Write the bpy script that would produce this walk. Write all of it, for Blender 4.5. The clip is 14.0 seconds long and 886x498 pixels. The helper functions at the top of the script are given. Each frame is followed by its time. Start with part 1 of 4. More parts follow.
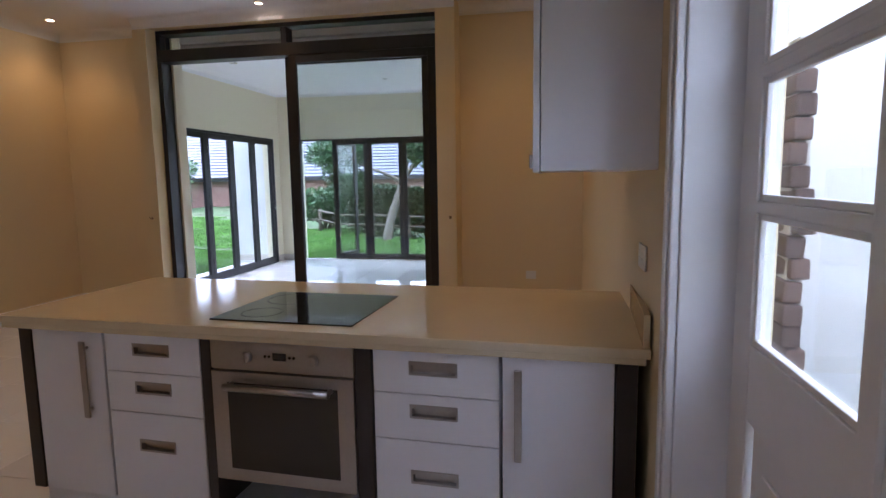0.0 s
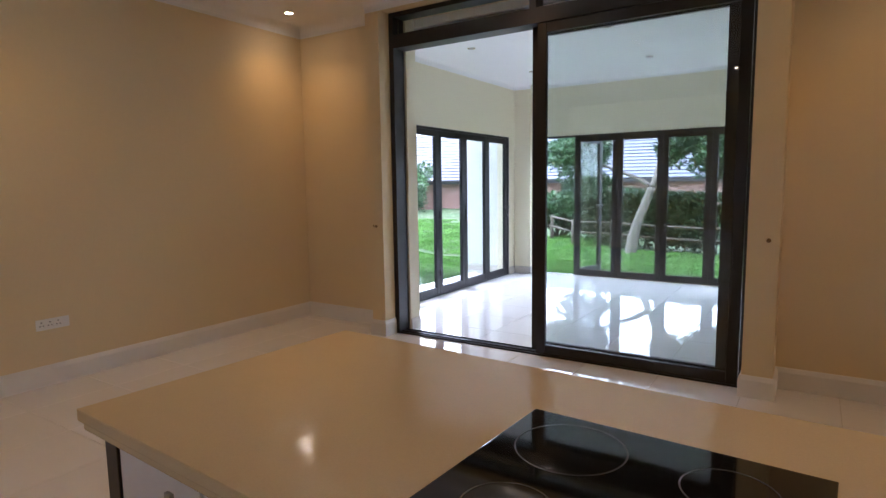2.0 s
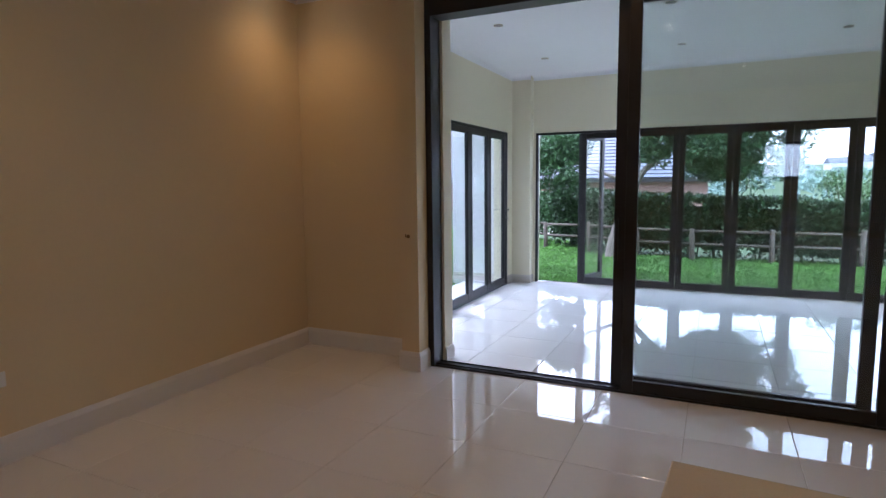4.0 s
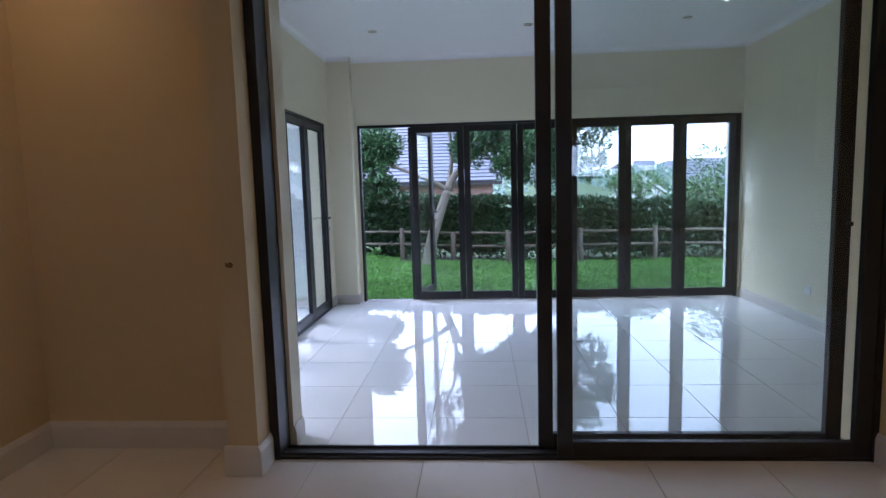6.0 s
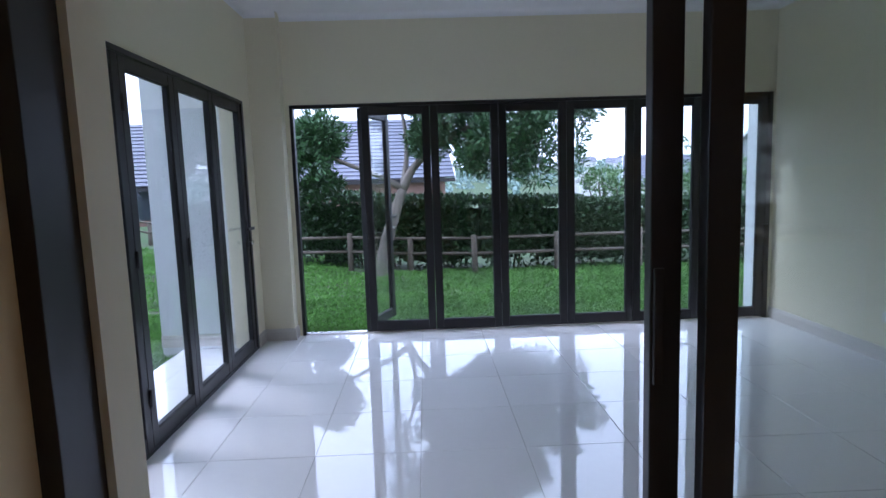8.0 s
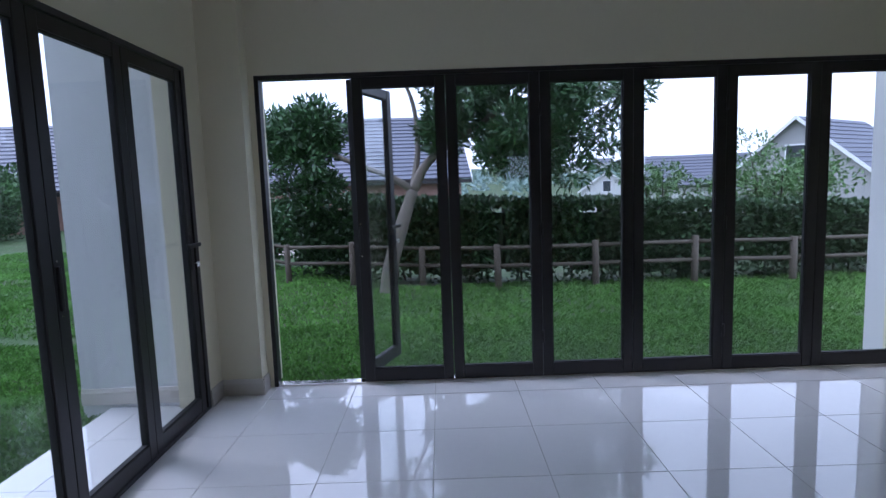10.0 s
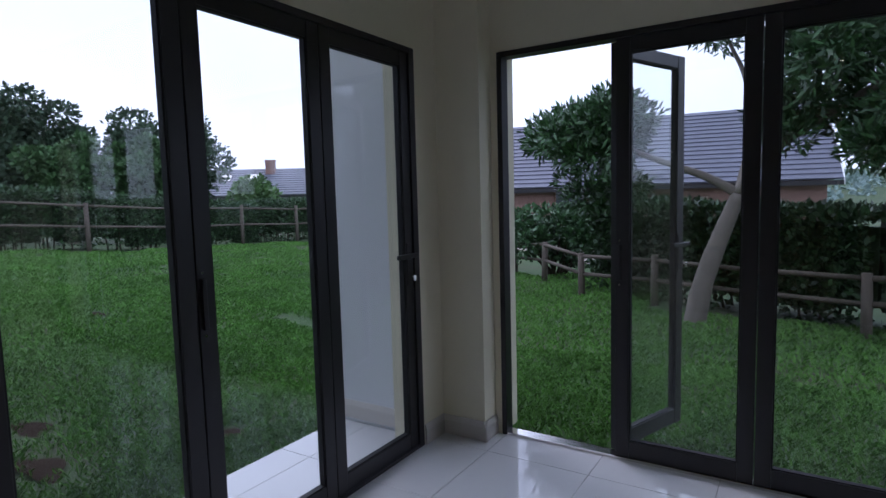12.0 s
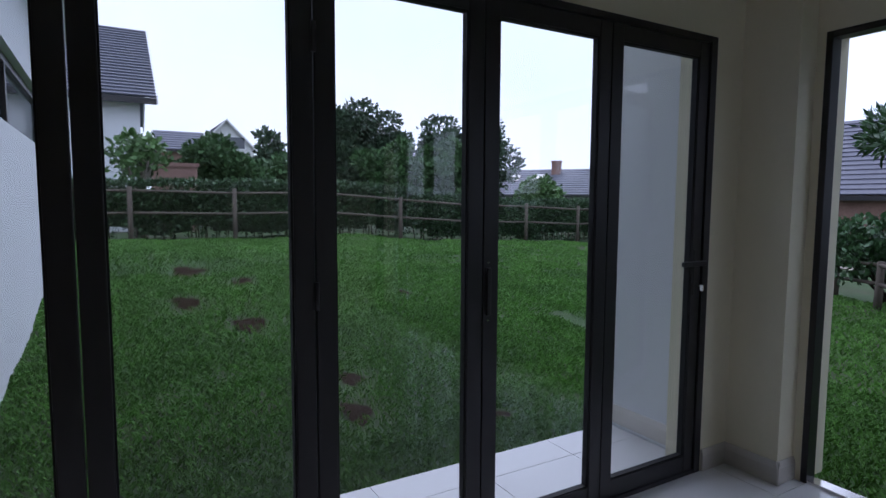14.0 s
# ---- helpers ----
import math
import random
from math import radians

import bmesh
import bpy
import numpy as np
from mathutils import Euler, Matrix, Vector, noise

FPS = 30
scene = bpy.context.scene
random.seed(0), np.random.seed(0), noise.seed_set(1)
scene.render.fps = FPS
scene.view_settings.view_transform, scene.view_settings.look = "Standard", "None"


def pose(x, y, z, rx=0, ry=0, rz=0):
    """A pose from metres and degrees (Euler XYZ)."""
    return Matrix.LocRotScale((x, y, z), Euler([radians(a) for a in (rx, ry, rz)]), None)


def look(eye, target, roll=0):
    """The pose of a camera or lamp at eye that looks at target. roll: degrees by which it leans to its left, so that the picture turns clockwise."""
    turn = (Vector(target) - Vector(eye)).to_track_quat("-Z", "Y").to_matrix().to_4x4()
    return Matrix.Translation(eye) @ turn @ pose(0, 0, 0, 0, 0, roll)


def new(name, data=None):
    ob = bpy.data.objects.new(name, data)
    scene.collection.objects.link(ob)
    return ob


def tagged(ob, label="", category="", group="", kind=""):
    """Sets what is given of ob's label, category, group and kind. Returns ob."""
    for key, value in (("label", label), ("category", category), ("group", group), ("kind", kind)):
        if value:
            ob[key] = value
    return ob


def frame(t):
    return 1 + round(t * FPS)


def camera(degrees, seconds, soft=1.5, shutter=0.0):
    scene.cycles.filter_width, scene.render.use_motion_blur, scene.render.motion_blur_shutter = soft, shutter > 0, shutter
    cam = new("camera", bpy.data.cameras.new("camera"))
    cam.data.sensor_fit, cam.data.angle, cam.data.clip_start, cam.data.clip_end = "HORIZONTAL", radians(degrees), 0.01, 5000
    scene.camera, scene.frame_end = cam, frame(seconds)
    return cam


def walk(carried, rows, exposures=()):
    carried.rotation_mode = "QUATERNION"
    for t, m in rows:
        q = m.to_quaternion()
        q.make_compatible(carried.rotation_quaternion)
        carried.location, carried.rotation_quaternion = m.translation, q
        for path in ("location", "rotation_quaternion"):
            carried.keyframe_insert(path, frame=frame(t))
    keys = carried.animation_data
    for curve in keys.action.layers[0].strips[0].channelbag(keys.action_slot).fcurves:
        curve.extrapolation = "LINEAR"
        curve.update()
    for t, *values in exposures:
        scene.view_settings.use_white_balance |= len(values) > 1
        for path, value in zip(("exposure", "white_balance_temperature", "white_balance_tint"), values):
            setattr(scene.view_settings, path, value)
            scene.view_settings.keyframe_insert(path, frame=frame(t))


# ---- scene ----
cam = camera(75.6, 14.0)
PATH = [
    (0, (-0.431, 0.8, 1.416), (-0.801, 2.749, 1.169), -0.9),
    (0.5, (-0.527, 1.111, 1.423), (-0.996, 3.039, 1.177), -1.0),
    (1, (-0.681, 1.446, 1.433), (-1.401, 3.296, 1.192), -1.0),
    (1.5, (-0.897, 1.757, 1.427), (-1.853, 3.498, 1.192), -1.0),
    (2, (-1.138, 2.028, 1.423), (-2.222, 3.693, 1.197), -0.8),
    (3.2, (-1.96, 2.13, 1.43), (-2.96, 3.85, 1.2), -0.8),
    (4.0, (-2.48, 2.40, 1.435), (-3.34, 4.20, 1.205), -0.6),
    (4.5, (-2.641, 2.751, 1.436), (-3.386, 4.592, 1.203), -0.5),
    (5, (-2.917, 2.963, 1.403), (-3.334, 4.906, 1.173), -1.3),
    (5.5, (-3.202, 3.206, 1.404), (-3.433, 5.179, 1.172), -1.5),
    (6, (-3.38, 3.551, 1.383), (-3.511, 5.535, 1.164), -1.6),
    (6.5, (-3.461, 3.936, 1.386), (-3.523, 5.923, 1.165), -1.6),
    (7, (-3.532, 4.33, 1.389), (-3.525, 6.318, 1.166), -1.8),
    (7.5, (-3.552, 4.724, 1.39), (-3.513, 6.71, 1.161), -1.7),
    (8, (-3.619, 5.097, 1.396), (-3.564, 7.083, 1.162), -1.9),
    (10.5, (-3.612, 6.851, 1.347), (-3.657, 8.838, 1.128), -2.1),
    (11, (-3.606, 7.172, 1.313), (-3.896, 9.141, 1.119), -2.3),
    (11.5, (-3.509, 7.407, 1.338), (-4.178, 9.282, 1.15), -2.0),
    (12, (-3.396, 7.547, 1.359), (-4.46, 9.231, 1.175), -1.5),
    (12.5, (-3.365, 7.566, 1.36), (-4.711, 9.035, 1.187), -0.9),
    (13, (-3.366, 7.55, 1.36), (-4.904, 8.817, 1.19), -0.4),
    (13.5, (-3.374, 7.535, 1.353), (-5.043, 8.625, 1.184), 0.1),
    (14, (-3.381, 7.534, 1.351), (-5.104, 8.535, 1.18), 0.3),
]
EXPOSURES = [
    (0.0, 2.75, 5450, 25), (1.0, 2.95, 5500, 24), (2.0, 3.0, 5550, 23), (4.5, 2.25, 5300, 23), (6.0, 2.0, 5200, 23), (8.0, 1.6, 5250, 23),
    (10.5, 0.7, 5250, 25), (12.0, 0.28, 5500, 26), (14.0, 0.12, 5550, 25),
]
walk(cam, [(t, look(eye, target, roll)) for t, eye, target, roll in PATH], EXPOSURES)

# ---- light ----
SUN_EL, SUN_AZ = radians(50), radians(-60)
world = bpy.data.worlds.new("overcast_sky")
scene.world = world
world.use_nodes = True
wn, wl = world.node_tree.nodes, world.node_tree.links
wn.clear()
w_out = wn.new("ShaderNodeOutputWorld")
w_bg = wn.new("ShaderNodeBackground")
w_sky = wn.new("ShaderNodeTexSky")
w_sky.sky_type = "NISHITA"
w_sky.sun_disc = False
w_sky.sun_elevation, w_sky.sun_rotation = SUN_EL, SUN_AZ
w_mix = wn.new("ShaderNodeMixRGB")
w_mix.inputs[0].default_value = 0.93
w_noise = wn.new("ShaderNodeTexNoise")
w_noise.inputs["Scale"].default_value = 2.2
w_noise.inputs["Detail"].default_value = 5
w_ramp = wn.new("ShaderNodeValToRGB")
w_ramp.color_ramp.elements[0].position, w_ramp.color_ramp.elements[0].color = 0.3, (8.4, 9.5, 10.8, 1)
w_ramp.color_ramp.elements[1].position, w_ramp.color_ramp.elements[1].color = 0.7, (10.4, 11.0, 11.6, 1)
wl.new(w_noise.outputs[0], w_ramp.inputs[0])
wl.new(w_sky.outputs[0], w_mix.inputs[1])
wl.new(w_ramp.outputs[0], w_mix.inputs[2])
wl.new(w_mix.outputs[0], w_bg.inputs[0])
w_bg.inputs[1].default_value = 0.11
wl.new(w_bg.outputs[0], w_out.inputs[0])
sun = new("sun", bpy.data.lights.new("sun", "SUN"))
sun.data.energy, sun.data.angle, sun.data.color = 0.6, radians(25), (1, 0.97, 0.93)
sun.matrix_world = look((0, 0, 30), (0 - 30 * math.cos(SUN_EL) * math.sin(SUN_AZ), -30 * math.cos(SUN_EL) * math.cos(SUN_AZ), 30 - 30 * math.sin(SUN_EL)))
LAMP_WATTS = 3.1
LAMP_COLOUR = (1.0, 0.57, 0.21)


# ---- materials ----
def material(name, colour, rough=0.5, metal=0.0, grain=0.0, grain_scale=40.0, stain=0.0, stain_scale=1.5, bump=0.0, bump_scale=120.0, coat=0.0, spec=0.5, random_value=0.0, island=False, second=None, subsurface=0.0):
    m = bpy.data.materials.new(name)
    m.use_nodes = True
    n, l = m.node_tree.nodes, m.node_tree.links
    b = n["Principled BSDF"]
    b.inputs["Roughness"].default_value = rough
    b.inputs["Metallic"].default_value = metal
    b.inputs["Coat Weight"].default_value = coat
    b.inputs["Specular IOR Level"].default_value = spec
    co = n.new("ShaderNodeTexCoord")
    geo = n.new("ShaderNodeNewGeometry")
    src = geo.outputs["Position"]

    def noise_at(scale, detail=4):
        t = n.new("ShaderNodeTexNoise")
        t.inputs["Scale"].default_value = scale
        t.inputs["Detail"].default_value = detail
        l.new(src, t.inputs["Vector"])
        return t.outputs[0]

    rgb = n.new("ShaderNodeRGB")
    rgb.outputs[0].default_value = (*colour, 1)
    cur = rgb.outputs[0]
    if second:
        mx = n.new("ShaderNodeMixRGB")
        mx.inputs[2].default_value = (*second, 1)
        rp = n.new("ShaderNodeValToRGB")
        rp.color_ramp.elements[0].position, rp.color_ramp.elements[1].position = 0.42, 0.62
        l.new(noise_at(stain_scale, 6), rp.inputs[0])
        l.new(rp.outputs[0], mx.inputs[0])
        l.new(cur, mx.inputs[1])
        cur = mx.outputs[0]

    def vary(value_socket, amount):
        nonlocal cur
        hsv = n.new("ShaderNodeHueSaturation")
        mr = n.new("ShaderNodeMapRange")
        mr.inputs["To Min"].default_value, mr.inputs["To Max"].default_value = 1 - amount, 1 + amount
        l.new(value_socket, mr.inputs["Value"])
        l.new(mr.outputs[0], hsv.inputs["Value"])
        l.new(cur, hsv.inputs["Color"])
        cur = hsv.outputs[0]

    if grain:
        vary(noise_at(grain_scale), grain)
    if stain:
        vary(noise_at(stain_scale), stain)
    if random_value:
        if island:
            vary(geo.outputs["Random Per Island"], random_value)
        else:
            oi = n.new("ShaderNodeObjectInfo")
            vary(oi.outputs["Random"], random_value)
    l.new(cur, b.inputs["Base Color"])
    if rough > 0.02 and (grain or stain):
        mr = n.new("ShaderNodeMapRange")
        mr.inputs["To Min"].default_value, mr.inputs["To Max"].default_value = rough * 0.85, min(1, rough * 1.15)
        l.new(noise_at(stain_scale * 2.3), mr.inputs["Value"])
        l.new(mr.outputs[0], b.inputs["Roughness"])
    if bump:
        bp = n.new("ShaderNodeBump")
        bp.inputs["Strength"].default_value = bump
        bp.inputs["Distance"].default_value = 0.004
        l.new(noise_at(bump_scale), bp.inputs["Height"])
        l.new(bp.outputs[0], b.inputs["Normal"])
    return m


def glass(name, tint):
    m = bpy.data.materials.new(name)
    m.use_nodes = True
    n, l = m.node_tree.nodes, m.node_tree.links
    n.clear()
    out, mix = n.new("ShaderNodeOutputMaterial"), n.new("ShaderNodeMixShader")
    tr, gl, fr = n.new("ShaderNodeBsdfTransparent"), n.new("ShaderNodeBsdfGlossy"), n.new("ShaderNodeLayerWeight")
    tr.inputs[0].default_value = (*tint, 1)
    gl.inputs[1].default_value = 0.0
    fr.inputs[0].default_value = 0.5
    pw, sc = n.new("ShaderNodeMath"), n.new("ShaderNodeMath")
    pw.operation, sc.operation = "POWER", "MULTIPLY_ADD"
    pw.inputs[1].default_value = 5.0
    sc.inputs[1].default_value, sc.inputs[2].default_value = 0.96, 0.04
    l.new(fr.outputs["Facing"], pw.inputs[0])
    l.new(pw.outputs[0], sc.inputs[0])
    l.new(sc.outputs[0], mix.inputs[0])
    l.new(tr.outputs[0], mix.inputs[1])
    l.new(gl.outputs[0], mix.inputs[2])
    l.new(mix.outputs[0], out.inputs[0])
    return m


def glowing(name, colour, strength):
    m = bpy.data.materials.new(name)
    m.use_nodes = True
    b = m.node_tree.nodes["Principled BSDF"]
    b.inputs["Base Color"].default_value = (0.8, 0.8, 0.8, 1)
    b.inputs["Emission Color"].default_value = (*colour, 1)
    b.inputs["Emission Strength"].default_value = strength
    return m


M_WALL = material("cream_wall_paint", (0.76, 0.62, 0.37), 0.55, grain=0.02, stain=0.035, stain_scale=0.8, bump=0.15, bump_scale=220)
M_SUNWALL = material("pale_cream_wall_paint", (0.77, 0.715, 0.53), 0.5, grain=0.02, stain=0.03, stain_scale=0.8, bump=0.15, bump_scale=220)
M_CEIL = material("white_ceiling_paint", (0.84, 0.84, 0.84), 0.7, grain=0.015, stain=0.02, bump=0.1)
M_TRIM = material("white_gloss_trim", (0.80, 0.78, 0.74), 0.35, grain=0.02, stain=0.04, stain_scale=3)
M_TILE = material("polished_porcelain", (0.78, 0.77, 0.755), 0.02, grain=0.02, grain_scale=25, stain=0.03, stain_scale=2.5, random_value=0.025, spec=0.85)
M_GROUT = material("grey_grout", (0.47, 0.45, 0.41), 0.85, grain=0.1)
M_ALU = material("charcoal_powder_coat", (0.018, 0.016, 0.017), 0.38, grain=0.08, grain_scale=300, stain=0.08, spec=0.5)
M_RUBBER = material("black_gasket", (0.01, 0.01, 0.01), 0.7)
M_GLASS = glass("clear_glass", (0.962, 0.976, 0.973))
M_TGLASS = glass("green_tinged_glass", (0.953, 0.975, 0.972))
M_STEEL = material("brushed_steel", (0.42, 0.39, 0.36), 0.32, metal=1.0, grain=0.08, grain_scale=90, stain=0.05)
M_CHROME = material("chrome", (0.7, 0.68, 0.65), 0.15, metal=1.0)
M_CAB = material("white_cabinet_lacquer", (0.78, 0.77, 0.78), 0.32, grain=0.015, stain=0.02, stain_scale=3)
M_GABLE = material("dark_wenge_panel", (0.035, 0.027, 0.026), 0.4, grain=0.2, grain_scale=60, stain=0.1)
M_STONE = material("cream_quartz", (0.66, 0.54, 0.34), 0.11, grain=0.07, grain_scale=260, stain=0.04, stain_scale=6)
M_HOB = material("black_ceramic_glass", (0.008, 0.008, 0.009), 0.05, spec=0.7)
M_HOBRING = material("grey_hob_print", (0.09, 0.09, 0.09), 0.2)
M_OVENGLASS = material("smoked_oven_glass", (0.03, 0.026, 0.023), 0.08, spec=0.6)
M_DISPLAY = material("dark_display", (0.01, 0.008, 0.008), 0.15)
M_DOOR = material("white_door_paint", (0.82, 0.81, 0.80), 0.3, grain=0.02, stain=0.03, stain_scale=4, bump=0.08, bump_scale=90)
M_PLASTIC = material("white_plastic", (0.82, 0.81, 0.78), 0.35, grain=0.01)
M_BRASS = material("dark_brass", (0.25, 0.15, 0.06), 0.35, metal=1.0)
M_LAMP = glowing("lit_lamp", (1.0, 0.78, 0.5), 12.0)
M_OUTLAMP = glowing("bulkhead_glow", (1.0, 0.9, 0.75), 2.5)
M_EXTWALL = material("white_plaster", (0.74, 0.75, 0.76), 0.8, grain=0.03, stain=0.05, stain_scale=0.9, bump=0.3, bump_scale=60)
M_GRASSGROUND = material("lawn_soil", (0.035, 0.08, 0.015), 0.95, grain=0.35, grain_scale=30, stain=0.3, stain_scale=0.9, bump=0.8, bump_scale=35, second=(0.045, 0.06, 0.02))
M_BLADE = material("grass_blade", (0.095, 0.235, 0.03), 0.6, stain=0.5, stain_scale=0.9, grain=0.25, grain_scale=5, random_value=0.35, island=True)
M_LEAF = material("dark_glossy_leaf", (0.045, 0.105, 0.035), 0.42, stain=0.25, stain_scale=1.2, random_value=0.45, island=True)
M_HEDGE = material("hedge_leaf", (0.04, 0.085, 0.03), 0.5, stain=0.25, stain_scale=0.9, random_value=0.5, island=True)
M_BUSH = material("light_green_leaf", (0.09, 0.18, 0.05), 0.5, stain=0.25, stain_scale=1.2, random_value=0.4, island=True)
M_FARLEAF = material("far_tree_leaf", (0.06, 0.13, 0.04), 0.6, stain=0.3, stain_scale=0.5, random_value=0.4, island=True)
M_BARK = material("pale_grey_bark", (0.21, 0.18, 0.15), 0.85, grain=0.25, grain_scale=25, stain=0.2, stain_scale=5, bump=0.8, bump_scale=40)
M_TWIG = material("dark_twig", (0.06, 0.045, 0.03), 0.9, grain=0.3)
M_POLE = material("weathered_pole_timber", (0.105, 0.085, 0.065), 0.85, grain=0.25, grain_scale=18, stain=0.2, stain_scale=3, bump=0.6, bump_scale=30)
M_SLATE = material("blue_grey_roof_tile", (0.13, 0.135, 0.17), 0.6, grain=0.15, grain_scale=8, stain=0.15, stain_scale=0.5, random_value=0.15, island=True)
M_BRICK = material("red_brown_stone", (0.21, 0.125, 0.10), 0.85, grain=0.3, grain_scale=12, stain=0.25, stain_scale=2, random_value=0.3, island=True)
M_HOUSE = material("pale_house_plaster", (0.66, 0.65, 0.63), 0.8, grain=0.05, stain=0.08, stain_scale=0.4)
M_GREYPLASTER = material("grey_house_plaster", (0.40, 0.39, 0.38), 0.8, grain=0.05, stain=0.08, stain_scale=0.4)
M_WINDOW = material("dark_window_glass", (0.05, 0.06, 0.07), 0.08, spec=0.8)
M_PATH = material("pale_driveway_paving", (0.42, 0.36, 0.31), 0.9, grain=0.2, grain_scale=20, stain=0.1)
# distance haze is mixed into this pale green, there is no volume
M_HAZED = material("haze_tinted_green", (0.23, 0.32, 0.27), 1.0, stain=0.25, stain_scale=0.02, second=(0.29, 0.37, 0.36))
M_WOOD = material("brown_window_timber", (0.13, 0.06, 0.03), 0.6, grain=0.2)
M_SOIL = material("bare_red_soil", (0.03, 0.019, 0.011), 1.0, spec=0.05, grain=0.4, grain_scale=40, stain=0.2, bump=0.8)


# darkened leaf green: the hedge's inner shade is put into this colour
M_HEDGESHADE = material("hedge_shade_core", (0.022, 0.04, 0.016), 0.9, grain=0.5, grain_scale=25, stain=0.3, stain_scale=4, bump=1.0, bump_scale=30)


# ---- building helpers ----
def box(bm, x0, x1, y0, y1, z0, z1, bevel=0.0):
    vs = [bm.verts.new((x, y, z)) for x in (x0, x1) for y in (y0, y1) for z in (z0, z1)]
    fs = [bm.faces.new([vs[i] for i in f]) for f in ((0, 1, 3, 2), (4, 6, 7, 5), (0, 4, 5, 1), (2, 3, 7, 6), (0, 2, 6, 4), (1, 5, 7, 3))]
    if bevel:
        edges = list({e for f in fs for e in f.edges})
        bmesh.ops.bevel(bm, geom=edges, offset=bevel, segments=2, affect="EDGES", profile=0.6)
    return bm


def boxes(*rows, bevel=0.0):
    bm = bmesh.new()
    for r in rows:
        box(bm, *r, bevel=bevel)
    return bm


def tube(bm, a, b, r0, r1=None, sides=12, caps=True):
    a, b = Vector(a), Vector(b)
    r1 = r0 if r1 is None else r1
    q = (b - a).to_track_quat("Z", "Y")
    rings = []
    for p, r in ((a, r0), (b, r1)):
        rings.append([bm.verts.new(p + q @ Vector((r * math.cos(2 * math.pi * i / sides), r * math.sin(2 * math.pi * i / sides), 0))) for i in range(sides)])
    for i in range(sides):
        f = bm.faces.new((rings[0][i], rings[0][(i + 1) % sides], rings[1][(i + 1) % sides], rings[1][i]))
        f.smooth = True
    if caps:
        bm.faces.new(rings[0][::-1])
        bm.faces.new(rings[1])
    return bm


def finish(name, bm, mat):
    bmesh.ops.recalc_face_normals(bm, faces=bm.faces)
    me = bpy.data.meshes.new(name)
    bm.to_mesh(me)
    bm.free()
    me.materials.append(mat)
    return new(name, me)


def part(name, bm, mat, parent, label=""):
    ob = finish(name, bm, mat)
    ob.parent = parent
    return tagged(ob, label)


def thing(name, label, category, at=(0, 0, 0), rz=0.0, group="", kind=""):
    e = new(name)
    e.matrix_world = pose(*at, 0, 0, rz)
    return tagged(e, label, category, group, kind)


def structure(name, bm, mat, label, category):
    return tagged(finish(name, bm, mat), label, category, "", "structure")


def mesh_of(name, verts, faces, mat):
    me = bpy.data.meshes.new(name)
    me.from_pydata(verts, [], faces)
    me.materials.append(mat)
    return new(name, me)


# ---- plan ----
XW, XE = -5.78, -0.13        # living room side walls
YS, YB = -1.6, 6.45         # kitchen rear wall, living room back wall
PX0, PX1 = -4.48, -1.49     # opening to the sun room
PF, SF = 6.15, 6.60         # surround front, sun room side of that wall
LX = -5.125                 # sun room side glazing, inner face
RY = 10.38                  # sun room end glazing, inner face
SX = -0.36                  # sun room blank side wall
HL, HS = 3.06, 2.90         # ceilings
HEAD = 2.97
DH = 2.12                   # folding doors' height
LY0, LY1 = 6.77, 10.04
RX0, RX1 = -4.815, -0.385

structure("wall_west", boxes((XW - 0.22, XW, YS - 0.2, YB + 0.15, 0, HL)), M_WALL, "plain cream painted wall lit by ceiling downlights", "wall")
KW0, KW1, KZ0, KZ1 = -1.75, -1.0, 1.45, 2.1
structure("wall_south", boxes((XW, KW0, YS - 0.2, YS, 0, HL), (KW1, XE + 0.22, YS - 0.2, YS, 0, HL), (KW0, KW1, YS - 0.2, YS, 0, KZ0), (KW0, KW1, YS - 0.2, YS, KZ1, HL)), M_WALL, "plain cream painted kitchen wall with a small window", "wall")
structure("wall_east", boxes((XE, XE + 0.22, YS, 1.347, 0, HL), (XE, XE + 0.22, 2.247, YB + 0.15, 0, HL), (XE, XE + 0.22, 1.347, 2.247, 2.08, HL)), M_WALL, "cream painted kitchen wall with a doorway", "wall")
structure("wall_north", boxes(
    (XW, PX0 - 0.15, YB, SF, 0, HL), (PX1 + 0.18, XE, YB, SF, 0, HL),
    (PX0 - 0.15, PX0, PF, SF, 0, HL), (PX1, PX1 + 0.18, PF, SF, 0, HL),
    (PX0, PX1, PF, SF, HEAD, HL)), M_WALL, "cream wall with a projecting surround about the sliding door", "wall")
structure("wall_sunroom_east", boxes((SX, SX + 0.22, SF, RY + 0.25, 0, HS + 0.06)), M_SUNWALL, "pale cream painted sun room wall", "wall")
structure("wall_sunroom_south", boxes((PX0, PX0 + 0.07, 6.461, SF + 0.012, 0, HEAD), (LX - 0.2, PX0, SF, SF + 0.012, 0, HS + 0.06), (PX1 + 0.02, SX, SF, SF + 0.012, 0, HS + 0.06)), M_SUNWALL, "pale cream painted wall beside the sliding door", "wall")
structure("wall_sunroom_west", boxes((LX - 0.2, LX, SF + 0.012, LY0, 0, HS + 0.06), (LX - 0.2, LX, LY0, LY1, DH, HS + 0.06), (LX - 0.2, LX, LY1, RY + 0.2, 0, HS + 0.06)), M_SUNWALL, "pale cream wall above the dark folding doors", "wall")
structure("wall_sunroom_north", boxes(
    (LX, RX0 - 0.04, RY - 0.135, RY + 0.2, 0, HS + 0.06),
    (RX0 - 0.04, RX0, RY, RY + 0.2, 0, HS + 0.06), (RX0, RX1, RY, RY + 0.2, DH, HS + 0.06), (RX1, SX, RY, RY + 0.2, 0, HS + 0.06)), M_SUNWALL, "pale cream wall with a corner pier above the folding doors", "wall")
